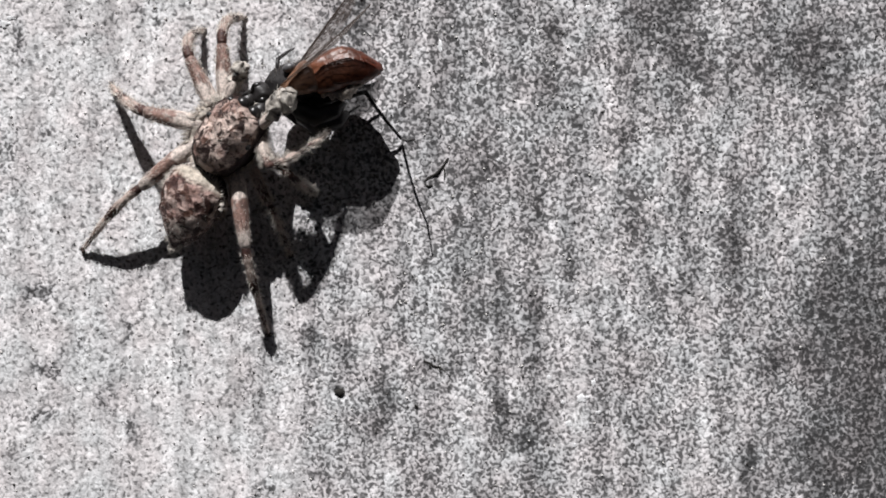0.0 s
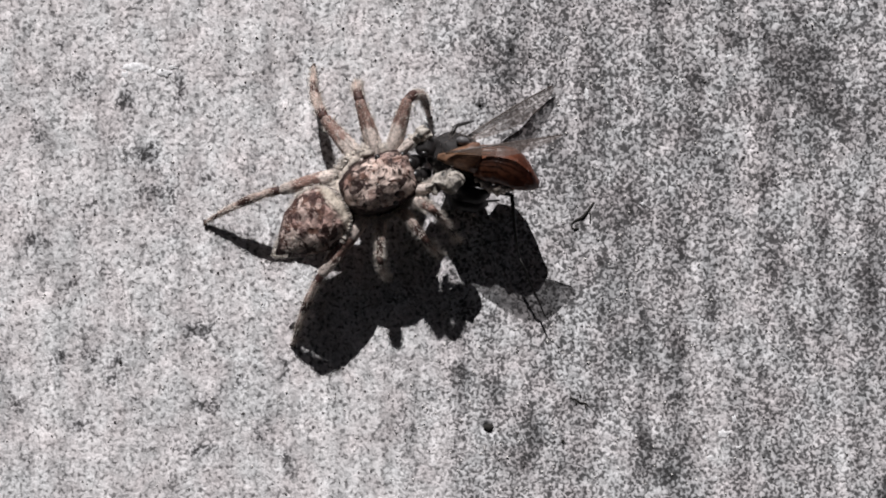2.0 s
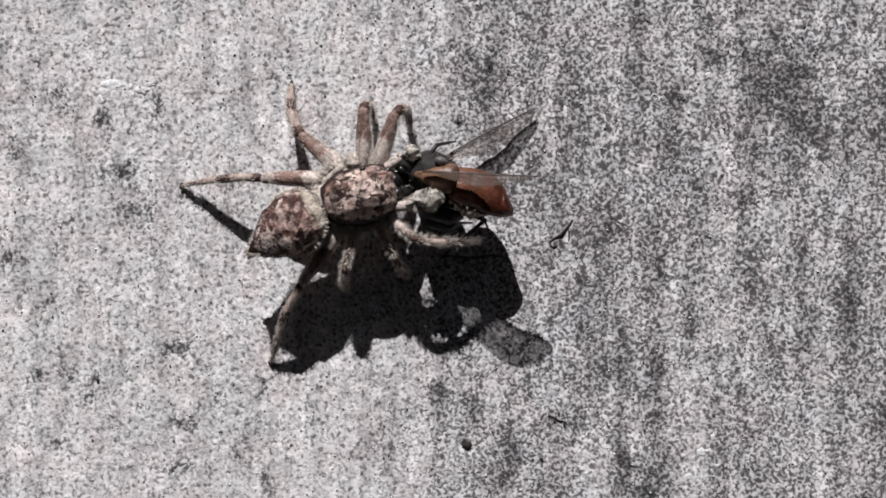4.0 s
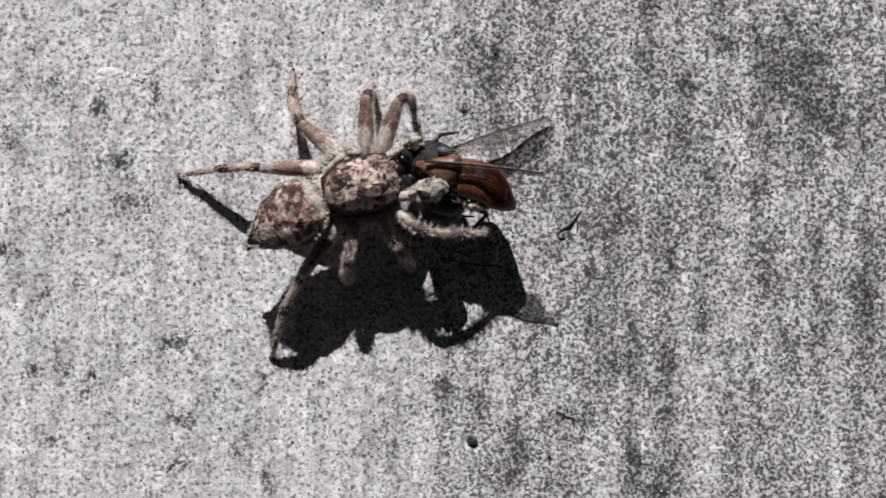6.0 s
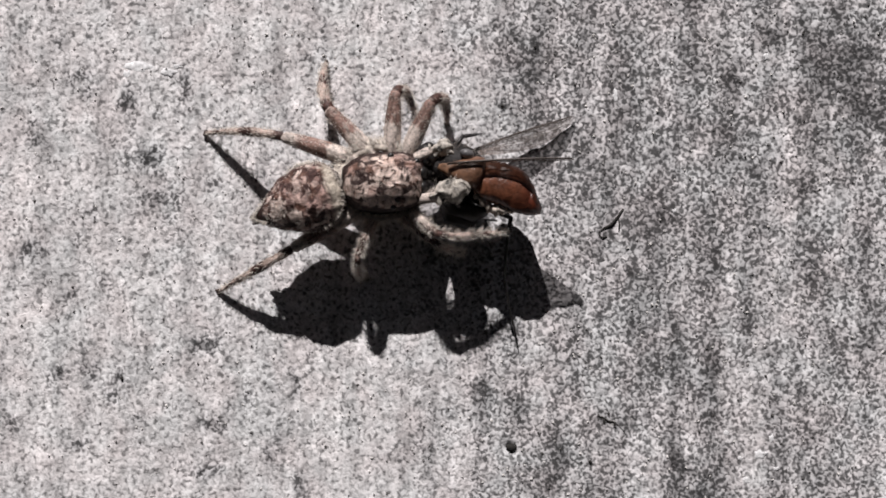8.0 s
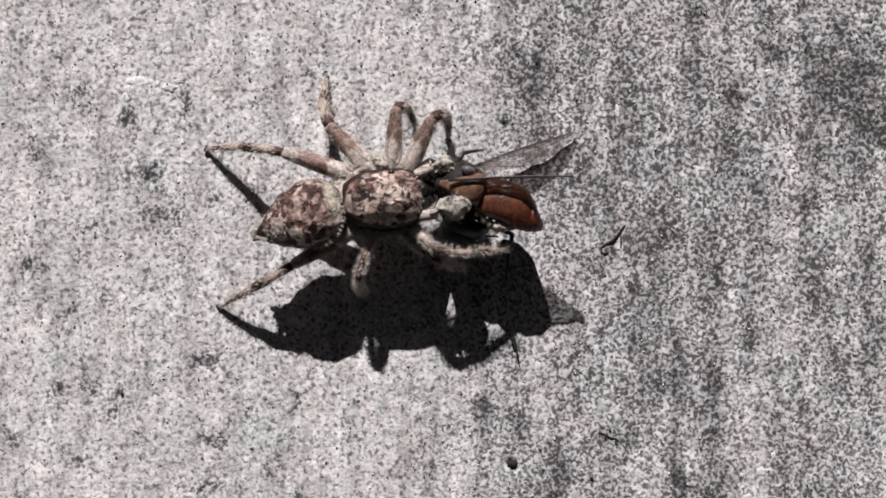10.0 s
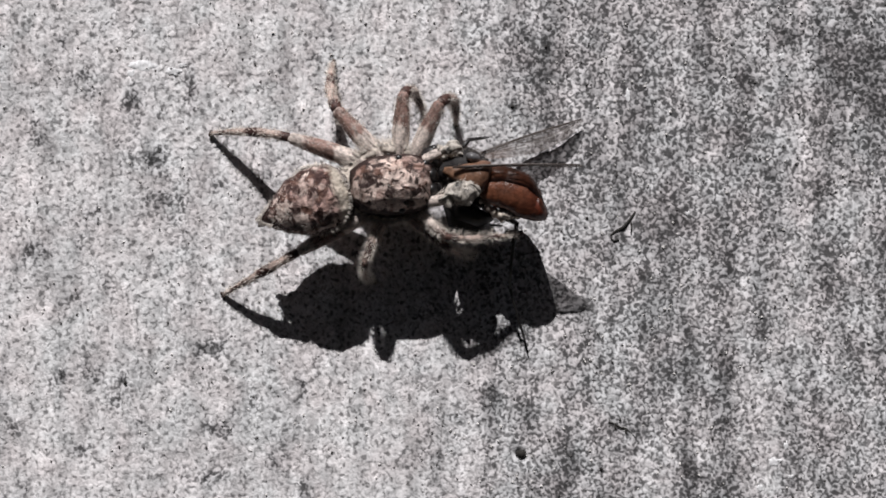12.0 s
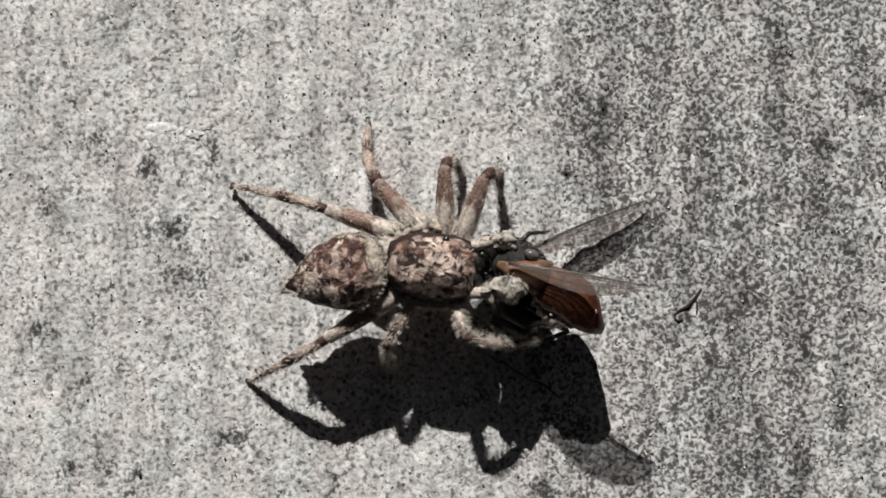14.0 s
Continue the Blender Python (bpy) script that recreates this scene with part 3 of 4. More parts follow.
def build_leg(parent, key):
    """A leg along +x: the thigh, and from the knee on the shin with its own turn."""
    thigh, shin, r, arch, _ = LEGS[key]
    bm = bmesh.new()
    s = thigh
    cut = [-0.05, 0.08, 0.25, 0.45, 0.65, 0.82, 0.93, 1.0, 1.05]
    fat = [0.8, 1.0, 1.2, 1.22, 1.1, 0.92, 0.84, 0.8, 0.45]
    tube(bm, [(c * s, 0, 0.07 * math.sin(math.pi * min(1.0, max(0.0, c)))) for c in cut], [f * r for f in fat], 16)
    for v in bm.verts:
        v.co += noise.noise_vector(v.co * 3.0) * 0.03
    # R2 and R3 thighs take the darker skin in place of the body's shade
    leg = part("leg", bm, SHIN_SKIN if key in ("R2", "R3") else FEMUR_SKIN, parent, "stout pale leg with brown bands")
    bm = bmesh.new()
    bow = arch * shin
    # kneecap, shin, foot and toe, each swollen in the middle and pinched at the joint
    cut = [-0.03, 0.04, 0.12, 0.18, 0.21, 0.27, 0.38, 0.48, 0.53, 0.57, 0.66, 0.76, 0.8, 0.84, 0.92, 1.0]
    fat = [0.55, 0.82, 0.88, 0.78, 0.7, 0.84, 0.9, 0.78, 0.64, 0.62, 0.64, 0.54, 0.44, 0.44, 0.42, 0.24]
    thin = 0.74 if key[1] == "4" else 0.88
    rise = lambda c: bow * math.sin(math.pi * min(1.0, max(0.0, c)) ** 0.75)
    tube(bm, [(c * shin, 0, rise(c)) for c in cut], [f * r * thin for f in fat], 14)
    low = part("shin", bm, SHIN_SKIN, parent, "tapering shin with dark rings")
    bm = bmesh.new()
    for side in (-0.5, 0.0, 0.5):
        tube(bm, [(shin * 0.985, side * 0.12, 0.02), (shin + 0.04, side * 0.22, 0.0), (shin + 0.06, side * 0.3, -0.06)], [0.09, 0.09, 0.03], 6)
    part("foot_tuft", bm, DARK_SKIN, low, "dark claw tuft")
    shaggy = 1.1 if key in ("R1", "R2", "R3") else 1.0
    for owner, length, count in ((leg, thigh, 420), (low, shin, 420)):
        bm = bmesh.new()
        for _ in range(int(count * shaggy)):
            f, a = random.uniform(0.03, 0.95), random.uniform(0, math.tau)
            d = Vector((random.uniform(0.3, 1.2), math.cos(a), math.sin(a)))
            if owner is leg:
                q, z = r * (1.05 - 0.25 * f), 0.07 * math.sin(math.pi * f)
            else:
                q, z = r * (0.8 - 0.5 * f), rise(f)
            hair(bm, (f * length, q * math.cos(a), z + q * math.sin(a)), d, random.uniform(0.14, 0.32) * (1.35 if shaggy > 1 else 0.7 if key[1] == "4" else 1.0), 0.013)
        part("bristles", bm, WHITE_HAIR, owner, "pale bristles")
    bm = bmesh.new()
    for _ in range(14):
        f, a = random.uniform(0.1, 0.8), random.uniform(0, math.tau)
        q = r * (0.8 - 0.5 * f)
        hair(bm, (f * shin, q * math.cos(a), rise(f) + q * math.sin(a)), (0.5, math.cos(a), math.sin(a)), random.uniform(0.3, 0.55), 0.016)
    part("spine_hair", bm, BLACK_SKIN, low, "sparse dark spines")
    return leg, low


def build_spider():
    spider = thing("jumping_spider", "mottled grey-brown jumping spider with banded hairy legs, eating a fly", "spider")
    build_carapace(spider)
    abdomen = build_abdomen(spider)
    build_jaws(spider)
    palp = build_palp(spider, RIGHT_PALP, (2.0, -0.1, 0.85), 1.0)
    build_palp(spider, (1.35, 0.85, 3.2), (1.6, 0.62, 0.2), 0.72)
    return spider, abdomen, palp, {key: build_leg(spider, key) for key in LEGS}


spider, spider_abdomen, spider_palp, legs = build_spider()


# ---- the prey: x from its waist to its tail, z out of the wall ----
FLY_KNEE = (3.3, -1.3, -0.9)
FLY_SHIN, FLY_TOE = 3.4, 3.5
UPPER_ROOT = (0.2, 1.05, -2.0)
LOWER_ROOT = (-0.45, 0.2, 0.75)


def build_wing(parent, length, width):
    """A narrow wing along +x with its strong front edge near y = 0."""
    def edges(f):
        front = 0.14 * math.sin(math.pi * f) * width
        back = -width * max(0.05, math.sin(math.pi * f ** 1.25)) ** 0.62
        return front, back

    def point(f, k):
        front, back = edges(f)
        return f * length, front + (back - front) * k, 0.06 * math.sin(f * 8) * k + 0.03 * math.sin(k * 13) + 0.25 * f * f
    bm = bmesh.new()
    n, m = 36, 10
    grid = [[bm.verts.new(point(i / n, k / m)) for k in range(m + 1)] for i in range(n + 1)]
    for a, b in zip(grid, grid[1:]):
        for k in range(m):
            bm.faces.new((a[k], a[k + 1], b[k + 1], b[k]))
    bmesh.ops.solidify(bm, geom=bm.faces[:], thickness=0.015)
    wing = part("wing", bm, WING, parent, "smoky see-through wing with dark veins")
    for end, share, spread, r in ((0.985, 0.0, 0.0, 0.06), (0.9, 0.05, 0.08, 0.028), (0.97, 0.08, 0.22, 0.022), (0.96, 0.12, 0.42, 0.019), (0.88, 0.16, 0.62, 0.019), (0.75, 0.2, 0.8, 0.017), (0.5, 0.3, 0.95, 0.016)):
        bm = bmesh.new()
        pts = [point(end * i / 10, share + (spread - share) * (i / 10) ** 0.8) for i in range(11)]
        tube(bm, pts, [r * (1.0 - 0.05 * i) for i in range(11)], 6)
        part("vein", bm, VEIN, wing)
    for f, a, b in ((0.42, 0.2, 0.36), (0.62, 0.34, 0.5), (0.55, 0.06, 0.16)):
        bm = bmesh.new()
        tube(bm, [point(f + 0.03 * i, a + (b - a) * i / 3) for i in range(4)], [0.014] * 4, 6)
        part("cross_vein", bm, VEIN, wing)
    return wing


def build_prey():
    fly = thing("dead_fly", "dead dark fly with amber abdomen, held in the spider's jaws", "fly")
    bm = bmesh.new()
    loft(bm, [(-0.8, 0.0, 0.1, 0.14, 0.16, 0.2), (-0.4, 0.02, 0.15, 0.3, 0.32, 0.3), (0.2, 0.1, 0.25, 0.54, 0.5, 0.45), (0.8, 0.2, 0.3, 0.74, 0.62, 0.6), (1.15, 0.22, 0.32, 0.8, 0.66, 0.6), (1.3, 0.2, 0.25, 0.66, 0.5, 0.5)], 24, 0.05, 0.85)
    part("waist", bm, AMBER_PALE, fly, "tapering amber waist plate")
    bm = bmesh.new()
    loft(bm, [(1.0, 0.1, 0.1, 0.55, 0.4, 0.6), (1.2, 0.08, 0.12, 0.82, 0.56, 1.3), (1.9, 0.06, 0.12, 0.97, 0.68, 1.8), (2.02, 0.06, 0.12, 0.96, 0.66, 1.85), (2.1, 0.07, 0.12, 0.99, 0.7, 1.9), (2.85, 0.03, 0.08, 1.02, 0.7, 1.9),
              (2.95, 0.02, 0.08, 1.0, 0.675, 1.85), (3.05, 0.0, 0.07, 1.02, 0.7, 1.8), (3.5, -0.12, 0.02, 0.9, 0.62, 1.5), (3.95, -0.34, -0.03, 0.62, 0.46, 1.1), (4.25, -0.48, -0.08, 0.38, 0.28, 0.6), (4.42, -0.54, -0.1, 0.12, 0.1, 0.14)], 36, 0.07, 0.82)
    for v in bm.verts:
        if v.co.z > 0:
            v.co.z += 0.16 * noise.noise(Vector((v.co.x * 0.9, v.co.y * 1.6, 3.0))) - 0.1 * math.exp(-((v.co.y - 0.15 - 0.12 * v.co.x) / 0.16) ** 2)
    body = part("abdomen", bm, AMBER, fly, "glossy amber abdomen with a dark tip")
    bm = bmesh.new()
    loft(bm, [(3.75, -0.24, -0.01, 0.78, 0.56, 0.95), (4.1, -0.42, -0.05, 0.52, 0.4, 0.68), (4.5, -0.58, -0.1, 0.17, 0.15, 0.2)], 20, 0.04)
    part("abdomen_tip", bm, AMBER_DARK, body, "dark red-brown tip")
    bm = bmesh.new()
    folds = [i / 22 for i in range(23)]
    loft(bm, [(1.2 + 2.3 * f, -0.9 - 0.24 * math.sin(math.pi * f) + 0.06 * math.sin(9 * f), 0.02 + 0.1 * math.sin(13 * f), *(3 * [(0.07 + 0.17 * math.sin(math.pi * f)) * (1.0 + 0.4 * math.sin(38 * f))])) for f in folds], 14, 0.1)
    for v in bm.verts:
        v.co += noise.noise_vector(v.co * 4.0) * 0.1
    part("belly", bm, BELLY, body, "crumpled pale belly fold")
    bm = bmesh.new()
    ball(bm, (0.0, 0.28, -0.9), (1.4, 1.15, 1.25), 16)
    for v in bm.verts:
        v.co += noise.noise_vector(v.co * 1.7) * 0.14
    chest = part("thorax", bm, THORAX, fly, "dull dark grey thorax")
    bm = bmesh.new()
    for _ in range(170):
        d = Vector((random.gauss(0, 1), random.gauss(0, 1), abs(random.gauss(0, 1)))).normalized()
        hair(bm, (1.35 * d.x, 0.28 + 1.1 * d.y, -0.9 + 1.2 * d.z), d + Vector((0.6, 0, 0)), random.uniform(0.2, 0.5), 0.014)
    part("thorax_hair", bm, plain("grey_bristle", (0.16, 0.14, 0.125), 0.6), chest, "grey bristles")
    # unseen lobe under the thorax, added to close the shadow on the wall
    bm = bmesh.new()
    loft(bm, [(-0.9, -0.5, -1.2, 0.3, 0.3, 0.3), (-0.5, -0.75, -1.3, 0.7, 0.6, 0.7), (0.3, -0.85, -1.4, 0.85, 0.7, 0.8), (1.0, -0.85, -1.5, 0.75, 0.6, 0.7), (1.5, -0.8, -1.5, 0.3, 0.3, 0.3)], 16, 0.15)
    part("breast", bm, THORAX, chest, "unseen dark breast lobe, added to fill the cast shadow")
    bm = bmesh.new()
    ball(bm, (0.3, 0.95, 0.4), (0.34, 0.22, 0.26), 10)
    part("shoulder", bm, plain("grey_thorax", (0.1, 0.097, 0.1), 0.3), chest, "grey shoulder knob")
    bm = bmesh.new()
    ball(bm, (-1.45, 0.4, -0.3), (0.62, 0.55, 0.5), 12)
    for v in bm.verts:
        v.co += noise.noise_vector(v.co * 2.1) * 0.12
    head = part("head", bm, BLACK_SKIN, fly, "black head in the jaws")
    for y in (0.05, 0.8):
        bm = bmesh.new()
        ball(bm, (-1.5, y, -0.12), (0.27, 0.2, 0.26), 8)
        part("eye", bm, BLACK_GLOSS, head, "dark glossy eye")
    # folded forelegs, made stouter and set further out to block sun from the wall
    for y, z in ((-1.6, -0.7), (-2.05, -1.0)):
        bm = bmesh.new()
        tube(bm, [(-0.2, -0.5, -1.1), (0.0, 0.6 * y, z + 0.1), (0.5, y, z), (1.5, y - 0.05, z - 0.1), (2.1, y + 0.2, z - 0.3)], [0.36, 0.46, 0.5, 0.44, 0.18], 10)
        for v in bm.verts:
            v.co += noise.noise_vector(v.co * 3.0) * 0.06
        part("foreleg", bm, BLACK_SKIN, fly, "black foreleg folded under the body, thickened to fill the cast shadow")
    hind = None
    for pts in ([(0.4, -0.2, -0.6), (1.3, -0.95, -0.75), (2.3, -1.22, -0.8), FLY_KNEE],
                [(0.2, 0.1, -0.8), (1.0, -0.9, -1.6), (2.4, -0.7, -2.0), (3.2, -1.1, -2.3), (3.7, -1.7, -2.8)],
                [(0.0, -0.1, -0.8), (-0.1, -1.2, -1.5), (0.9, -1.7, -1.9), (1.7, -1.5, -2.3)],
                [(0.3, -0.1, -0.9), (0.9, -1.3, -1.9), (2.0, -1.8, -2.2), (2.8, -1.6, -2.6)],
                [(-0.3, 1.2, -0.4), (-0.1, 1.75, -0.7), (0.5, 2.1, -1.6), (0.8, 2.3, -2.4)]):
        bm = bmesh.new()
        k = len(pts)
        tube(bm, pts, [(0.13 if hind else 0.19) - 0.08 * i / (k - 1) for i in range(k)], 8)
        made = part("leg", bm, BLACK_SKIN, fly, "thin black jointed leg")
        hind = hind or made
    bm = bmesh.new()
    tube(bm, [(-0.05, 0, 0), (0.9, 0.05, 0.06), (2.2, 0.04, 0.08), (FLY_SHIN, 0, 0)], [0.11, 0.1, 0.085, 0.075], 8)
    shin = part("shin", bm, BLACK_SKIN, hind, "thin black shin")
    bm = bmesh.new()
    tube(bm, [(-0.04, 0, 0), (0.8, 0.08, 0), (1.7, 0.1, 0.02), (2.6, -0.05, 0), (FLY_TOE, 0.2, 0)], [0.075, 0.068, 0.06, 0.055, 0.03], 8)
    toe = part("tarsus", bm, BLACK_SKIN, hind, "thin black jointed foot")
    return fly, shin, toe, build_wing(fly, 6.0, 0.85), build_wing(fly, 5.9, 1.1)


fly, fly_shin, fly_toe, wing_upper, wing_lower = build_prey()


# ---- specks on the wall ----
def build_crumb(u, v, size, label):
    bm = bmesh.new()
    bmesh.ops.create_icosphere(bm, subdivisions=2, radius=size)
    for p in bm.verts:
        p.co += noise.noise_vector(p.co * 6 + Vector((u, v, 0))) * size * 0.4
        p.co.y *= 1.25
    ob = new("soil_crumb", finish("soil_crumb", bm, CRUMB))
    ob.matrix_basis = on_wall(u, v, turn=u * 40, out=relief(u, v) + size * 0.4)
    tagged(ob, label, "crumb", group="soil crumbs on the wall")


build_crumb(*PIT, 0.22, "tiny black soil crumb stuck in a pit")
for crumb_place in ((10.74, -13.58, 0.08), (6.29, 4.42, 0.07), (-13.1, -9.44, 0.08), (7.93, 7.36, 0.06)):
    build_crumb(*crumb_place, "very small black soil crumb on the concrete")


def build_strand(u, v, label, runs):
    """A dark strand with side shoots: a splinter of plant fibre, and a crack stain built alike."""
    fibre = thing("dark_strand", label, "fibre")
    for name, pts, r in runs:
        bm = bmesh.new()
        tube(bm, [(x, y, 0.05 + 0.05 * noise.noise(Vector((x * 3, y * 3, 0)))) for x, y in pts], [r * (0.5 + 0.5 * math.sin(2.6 * i / len(pts) + 0.5)) for i in range(len(pts))], 7)
        part(name, bm, CRUMB, fibre)
    fibre.matrix_basis = on_wall(u, v, out=relief(u, v) - 0.03)


build_strand(11.6, -1.7, "thin dark branched plant fibre stuck to the concrete",
            (("stem", [(-1.0, -0.65), (-0.55, -0.4), (-0.2, -0.1), (0.2, 0.1), (0.5, 0.45), (0.8, 0.9)], 0.075), ("shoot", [(-0.5, -0.36), (-0.25, -0.55), (0.0, -0.5)], 0.05), ("shoot", [(0.55, 0.5), (0.62, 0.15), (0.6, -0.2)], 0.045)))
# a dark crack stain in the concrete, modelled as a raised strand
build_strand(11.86, -11.66, "short dark kinked strand standing in for a crack stain",
            (("stem", [(-0.75, 0.4), (-0.45, 0.3), (-0.2, 0.12), (0.1, 0.08), (0.35, -0.15), (0.6, -0.4)], 0.055), ("shoot", [(-0.4, 0.28), (-0.42, 0.1), (-0.36, -0.02)], 0.05), ("shoot", [(0.12, 0.05), (0.1, -0.12), (0.16, -0.24)], 0.05)))


def build_flake(u, v, w, h):
    """A thin crust of lime with a broken edge."""
    bm = bmesh.new()
    n = 18
    rings = []
    for out, size in ((0.0, 1.0), (0.035, 0.9), (0.06, 0.5)):
        ring = []
        for i in range(n):
            a = math.tau * i / n
            q = size * (1 + 0.75 * noise.noise(Vector((math.cos(a) * 2.6 + u, math.sin(a) * 2.6 + v, 0.0))))
            ring.append(bm.verts.new((w * q * math.cos(a), h * q * math.sin(a), out - 0.03)))
        rings.append(ring)
    for a, b in zip(rings, rings[1:]):
        for i in range(n):
            bm.faces.new((a[i], a[(i + 1) % n], b[(i + 1) % n], b[i]))
    bm.faces.new(rings[-1])
    ob = new("lime_flake", finish("lime_flake", bm, LIME))
    ob.matrix_basis = on_wall(u, v, out=relief(u, v))
    tagged(ob, "small white lime crust on the concrete", "flake", group="lime crusts on the wall")


for place in ((-12.28, 6.43, 0.75, 0.3), (-12.78, 6.08, 0.3, 0.2), (-10.67, 6.16, 0.45, 0.22), (-10.27, 6.46, 0.25, 0.14), (19.6, 6.9, 0.2, 0.2), (12.0, 4.9, 0.14, 0.32), (15.0, -0.9, 0.13, 0.12),
              (19.3, -13.2, 0.32, 0.22), (18.6, -14.5, 0.25, 0.2), (17.6, -12.1, 0.18, 0.14), (19.9, -12.4, 0.14, 0.2), (18.3, -13.4, 0.12, 0.12), (20.1, -13.9, 0.16, 0.12), (18.9, -15.6, 0.13, 0.16)):
    build_flake(*place)


def build_grit(name, label, material, count, low, high, thick):
    """Loose-looking mineral grains bedded in the cement, densest at the place thick."""
    verts, faces = [], []
    for _ in range(count):
        x, z = random.triangular(-26, 39, thick), random.uniform(-20, 18)
        r = random.uniform(low, high)
        c = Vector((x, -relief(x, z) - r * 0.15, z))
        k = len(verts)
        spin = Euler([random.uniform(0, 6.3) for _ in range(3)]).to_matrix()
        for p in ((1, 0, 0), (-1, 0, 0), (0, 1, 0), (0, -1, 0), (0, 0, 1), (0, 0, -1)):
            q = c + spin @ (Vector(p) * r * random.uniform(0.6, 1.2))
            verts.append((q.x * MM, q.y * MM, LEVEL + q.z * MM))
        faces += [(k + a, k + b, k + e) for a, b, e in ((0, 2, 4), (2, 1, 4), (1, 3, 4), (3, 0, 4), (2, 0, 5), (1, 2, 5), (3, 1, 5), (0, 3, 5))]
    me = bpy.data.meshes.new(name)
    me.from_pydata(verts, [], faces)
    me.materials.append(material)
    tagged(new(name, me), label, "grit", kind="stuff")


build_grit("pale_grit", "pale quartz grains in the concrete", GRIT_PALE, 1100, 0.05, 0.1, 10)
build_grit("dark_grit", "dark grains in the concrete", GRIT_DARK, 1500, 0.04, 0.09, 30)


# ---- what moves ----
# All places are millimetres on the wall: across, up, and out where there is a third number.
# body: place, heading and tip; tail: heading of the abdomen; palp: turn of the right feeler
# fly: place of its front end, heading, height; upper, lower: where the wing's tip points, and roll; fly_foot: its hind foot; fly_bend: where its ankle bends to
# L1 to R4: foot; with _knee: where the knee points
FIRST = dict(
    body=(2.16, 0.51, 50, -12), tail=(64,), palp=(-8,), fly=(4.19, 2.05, 22, 3.4), upper=(7.9, 7.2, 2.6, -35), lower=(9.2, 6.0, 5.2, -70), fly_foot=(11.0, -0.2, 3.6), fly_bend=(-0.1, -0.1, -1),
    L1=(1.9, 6.4, 0), L1_knee=(1.2, 4.5, 3.4), L2=(-0.2, 5.8, 0), L2_knee=(-0.35, 3.6, 3.4), L3=(-5.0, 3.0, 0), L3_knee=(-3.7, 1.4, 3), L4=(-6.79, -5.8, 0), L4_knee=(-3.0, -1.6, 4.5),
    R1=(6.6, 0.3, 2.6), R1_knee=(4.6, -1.2, 4.2), R2=(5.6, -2.6, 0.5), R2_knee=(4.8, -1.9, 3.5), R3=(4.3, -5.9, 0), R3_knee=(4.0, -3.4, 3.2), R4=(3.1, -9.9, 0), R4_knee=(2.5, -5.4, 4.0))
TURNED = dict(
    body=(1.26, 0.1, 22, 0), tail=(39,), palp=(-9,), fly=(4.2, 1.2, -5, 3.4), upper=(9.75, 5.1, 0.3, -6), lower=(9.55, 1.95, 4.9, -62), fly_foot=(9.95, -8.65, 0), fly_bend=(-1, 0, 0),
    L1=(3.6, 3.75, 0), L1_knee=(2.7, 4.25, 3), L2=(-0.1, 5.5, 0), L2_knee=(0.15, 4.3, 3), L3=(-2.62, 6.5, 0), L3_knee=(-1.85, 3.4, 2.6), L4=(-8.65, -1.95, 0), L4_knee=(-3.1, 0.8, 4.2),
    R1=(5.3, -3.0, 1.5), R1_knee=(4.2, -1.7, 3.6), R2=(4.3, -3.7, 0.8), R2_knee=(3.2, -2.4, 3.4), R3=(1.5, -4.9, 0), R3_knee=(1.2, -3.4, 3.2), R4=(-3.75, -8.5, 0), R4_knee=(-1.4, -3.9, 3.6))
THIRD = dict(
    TURNED, body=(1.48, 0.37, 13, 0), tail=(32,), palp=(-2,), fly=(4.12, 1.1, -10, 3.4), upper=(10.2, 5.05, 0.3, -3.5), lower=(9.85, 1.1, 5.8, -60), fly_foot=(9.5, -7.5, 0),
    L1=(3.75, 3.8, 0), L1_knee=(3.25, 4.6, 3), L2=(1.85, 4.3, 0), L2_knee=(1.56, 4.75, 3), L3_knee=(-1.6, 3.3, 2.6), L4=(-8.72, 1.03, 0), L4_knee=(-2.6, 1.9, 4.4),
    R1=(7.6, -1.9, 2.7), R1_knee=(3.6, -2.2, 4.6), R2=(3.6, -3.8, 0), R2_knee=(3.0, -2.6, 3.6), R3=(0.4, -4.5, 0), R3_knee=(0.6, -3.1, 3.6), R4_knee=(-1.6, -3.2, 3.6))
FOURTH = dict(
    THIRD, body=(1.43, 0.56, 5, 0), tail=(27,), palp=(4,), fly=(4.3, 1.3, -19, 3.4), upper=(9.55, 3.78, 0.3, -8.5), lower=(10.1, 1.45, 4.8, 86), fly_foot=(6.75, -8.15, 0),
    L4=(-8.77, 3.07, 0), L4_knee=(-3.4, 2.9, 4.2), R4=(-6.15, -6.15, 0), R4_knee=(-2.2, -2.9, 4.3), R1=(7.6, -1.6, 2.7))
FIFTH = dict(
    FOURTH, body=(0.5, 0.38, 3, 0), tail=(20,), palp=(10,), fly=(3.25, 1.12, -17, 3.4), upper=(9.1, 3.55, 0.3, -11), lower=(9.0, 1.65, 4.7, 86), fly_foot=(7.1, -7.8, 0),
    L1=(3.5, 3.5, 0), L1_knee=(2.95, 4.3, 3), L2=(1.9, 4.0, 0), L2_knee=(1.1, 4.4, 3), L3=(-2.65, 6.6, 0), L3_knee=(-2.0, 4.0, 2.6), L4_knee=(-3.9, 3.0, 4.2),
    R1=(6.6, -1.9, 2.6), R1_knee=(3.0, -1.9, 3.7), R2=(4.4, -3.0, 0.6), R2_knee=(2.4, -2.2, 3.5), R3=(-0.6, -4.3, 0), R3_knee=(-0.6, -3.0, 3.0), R4=(-8.15, -5.0, 0), R4_knee=(-3.0, -2.4, 4.6))
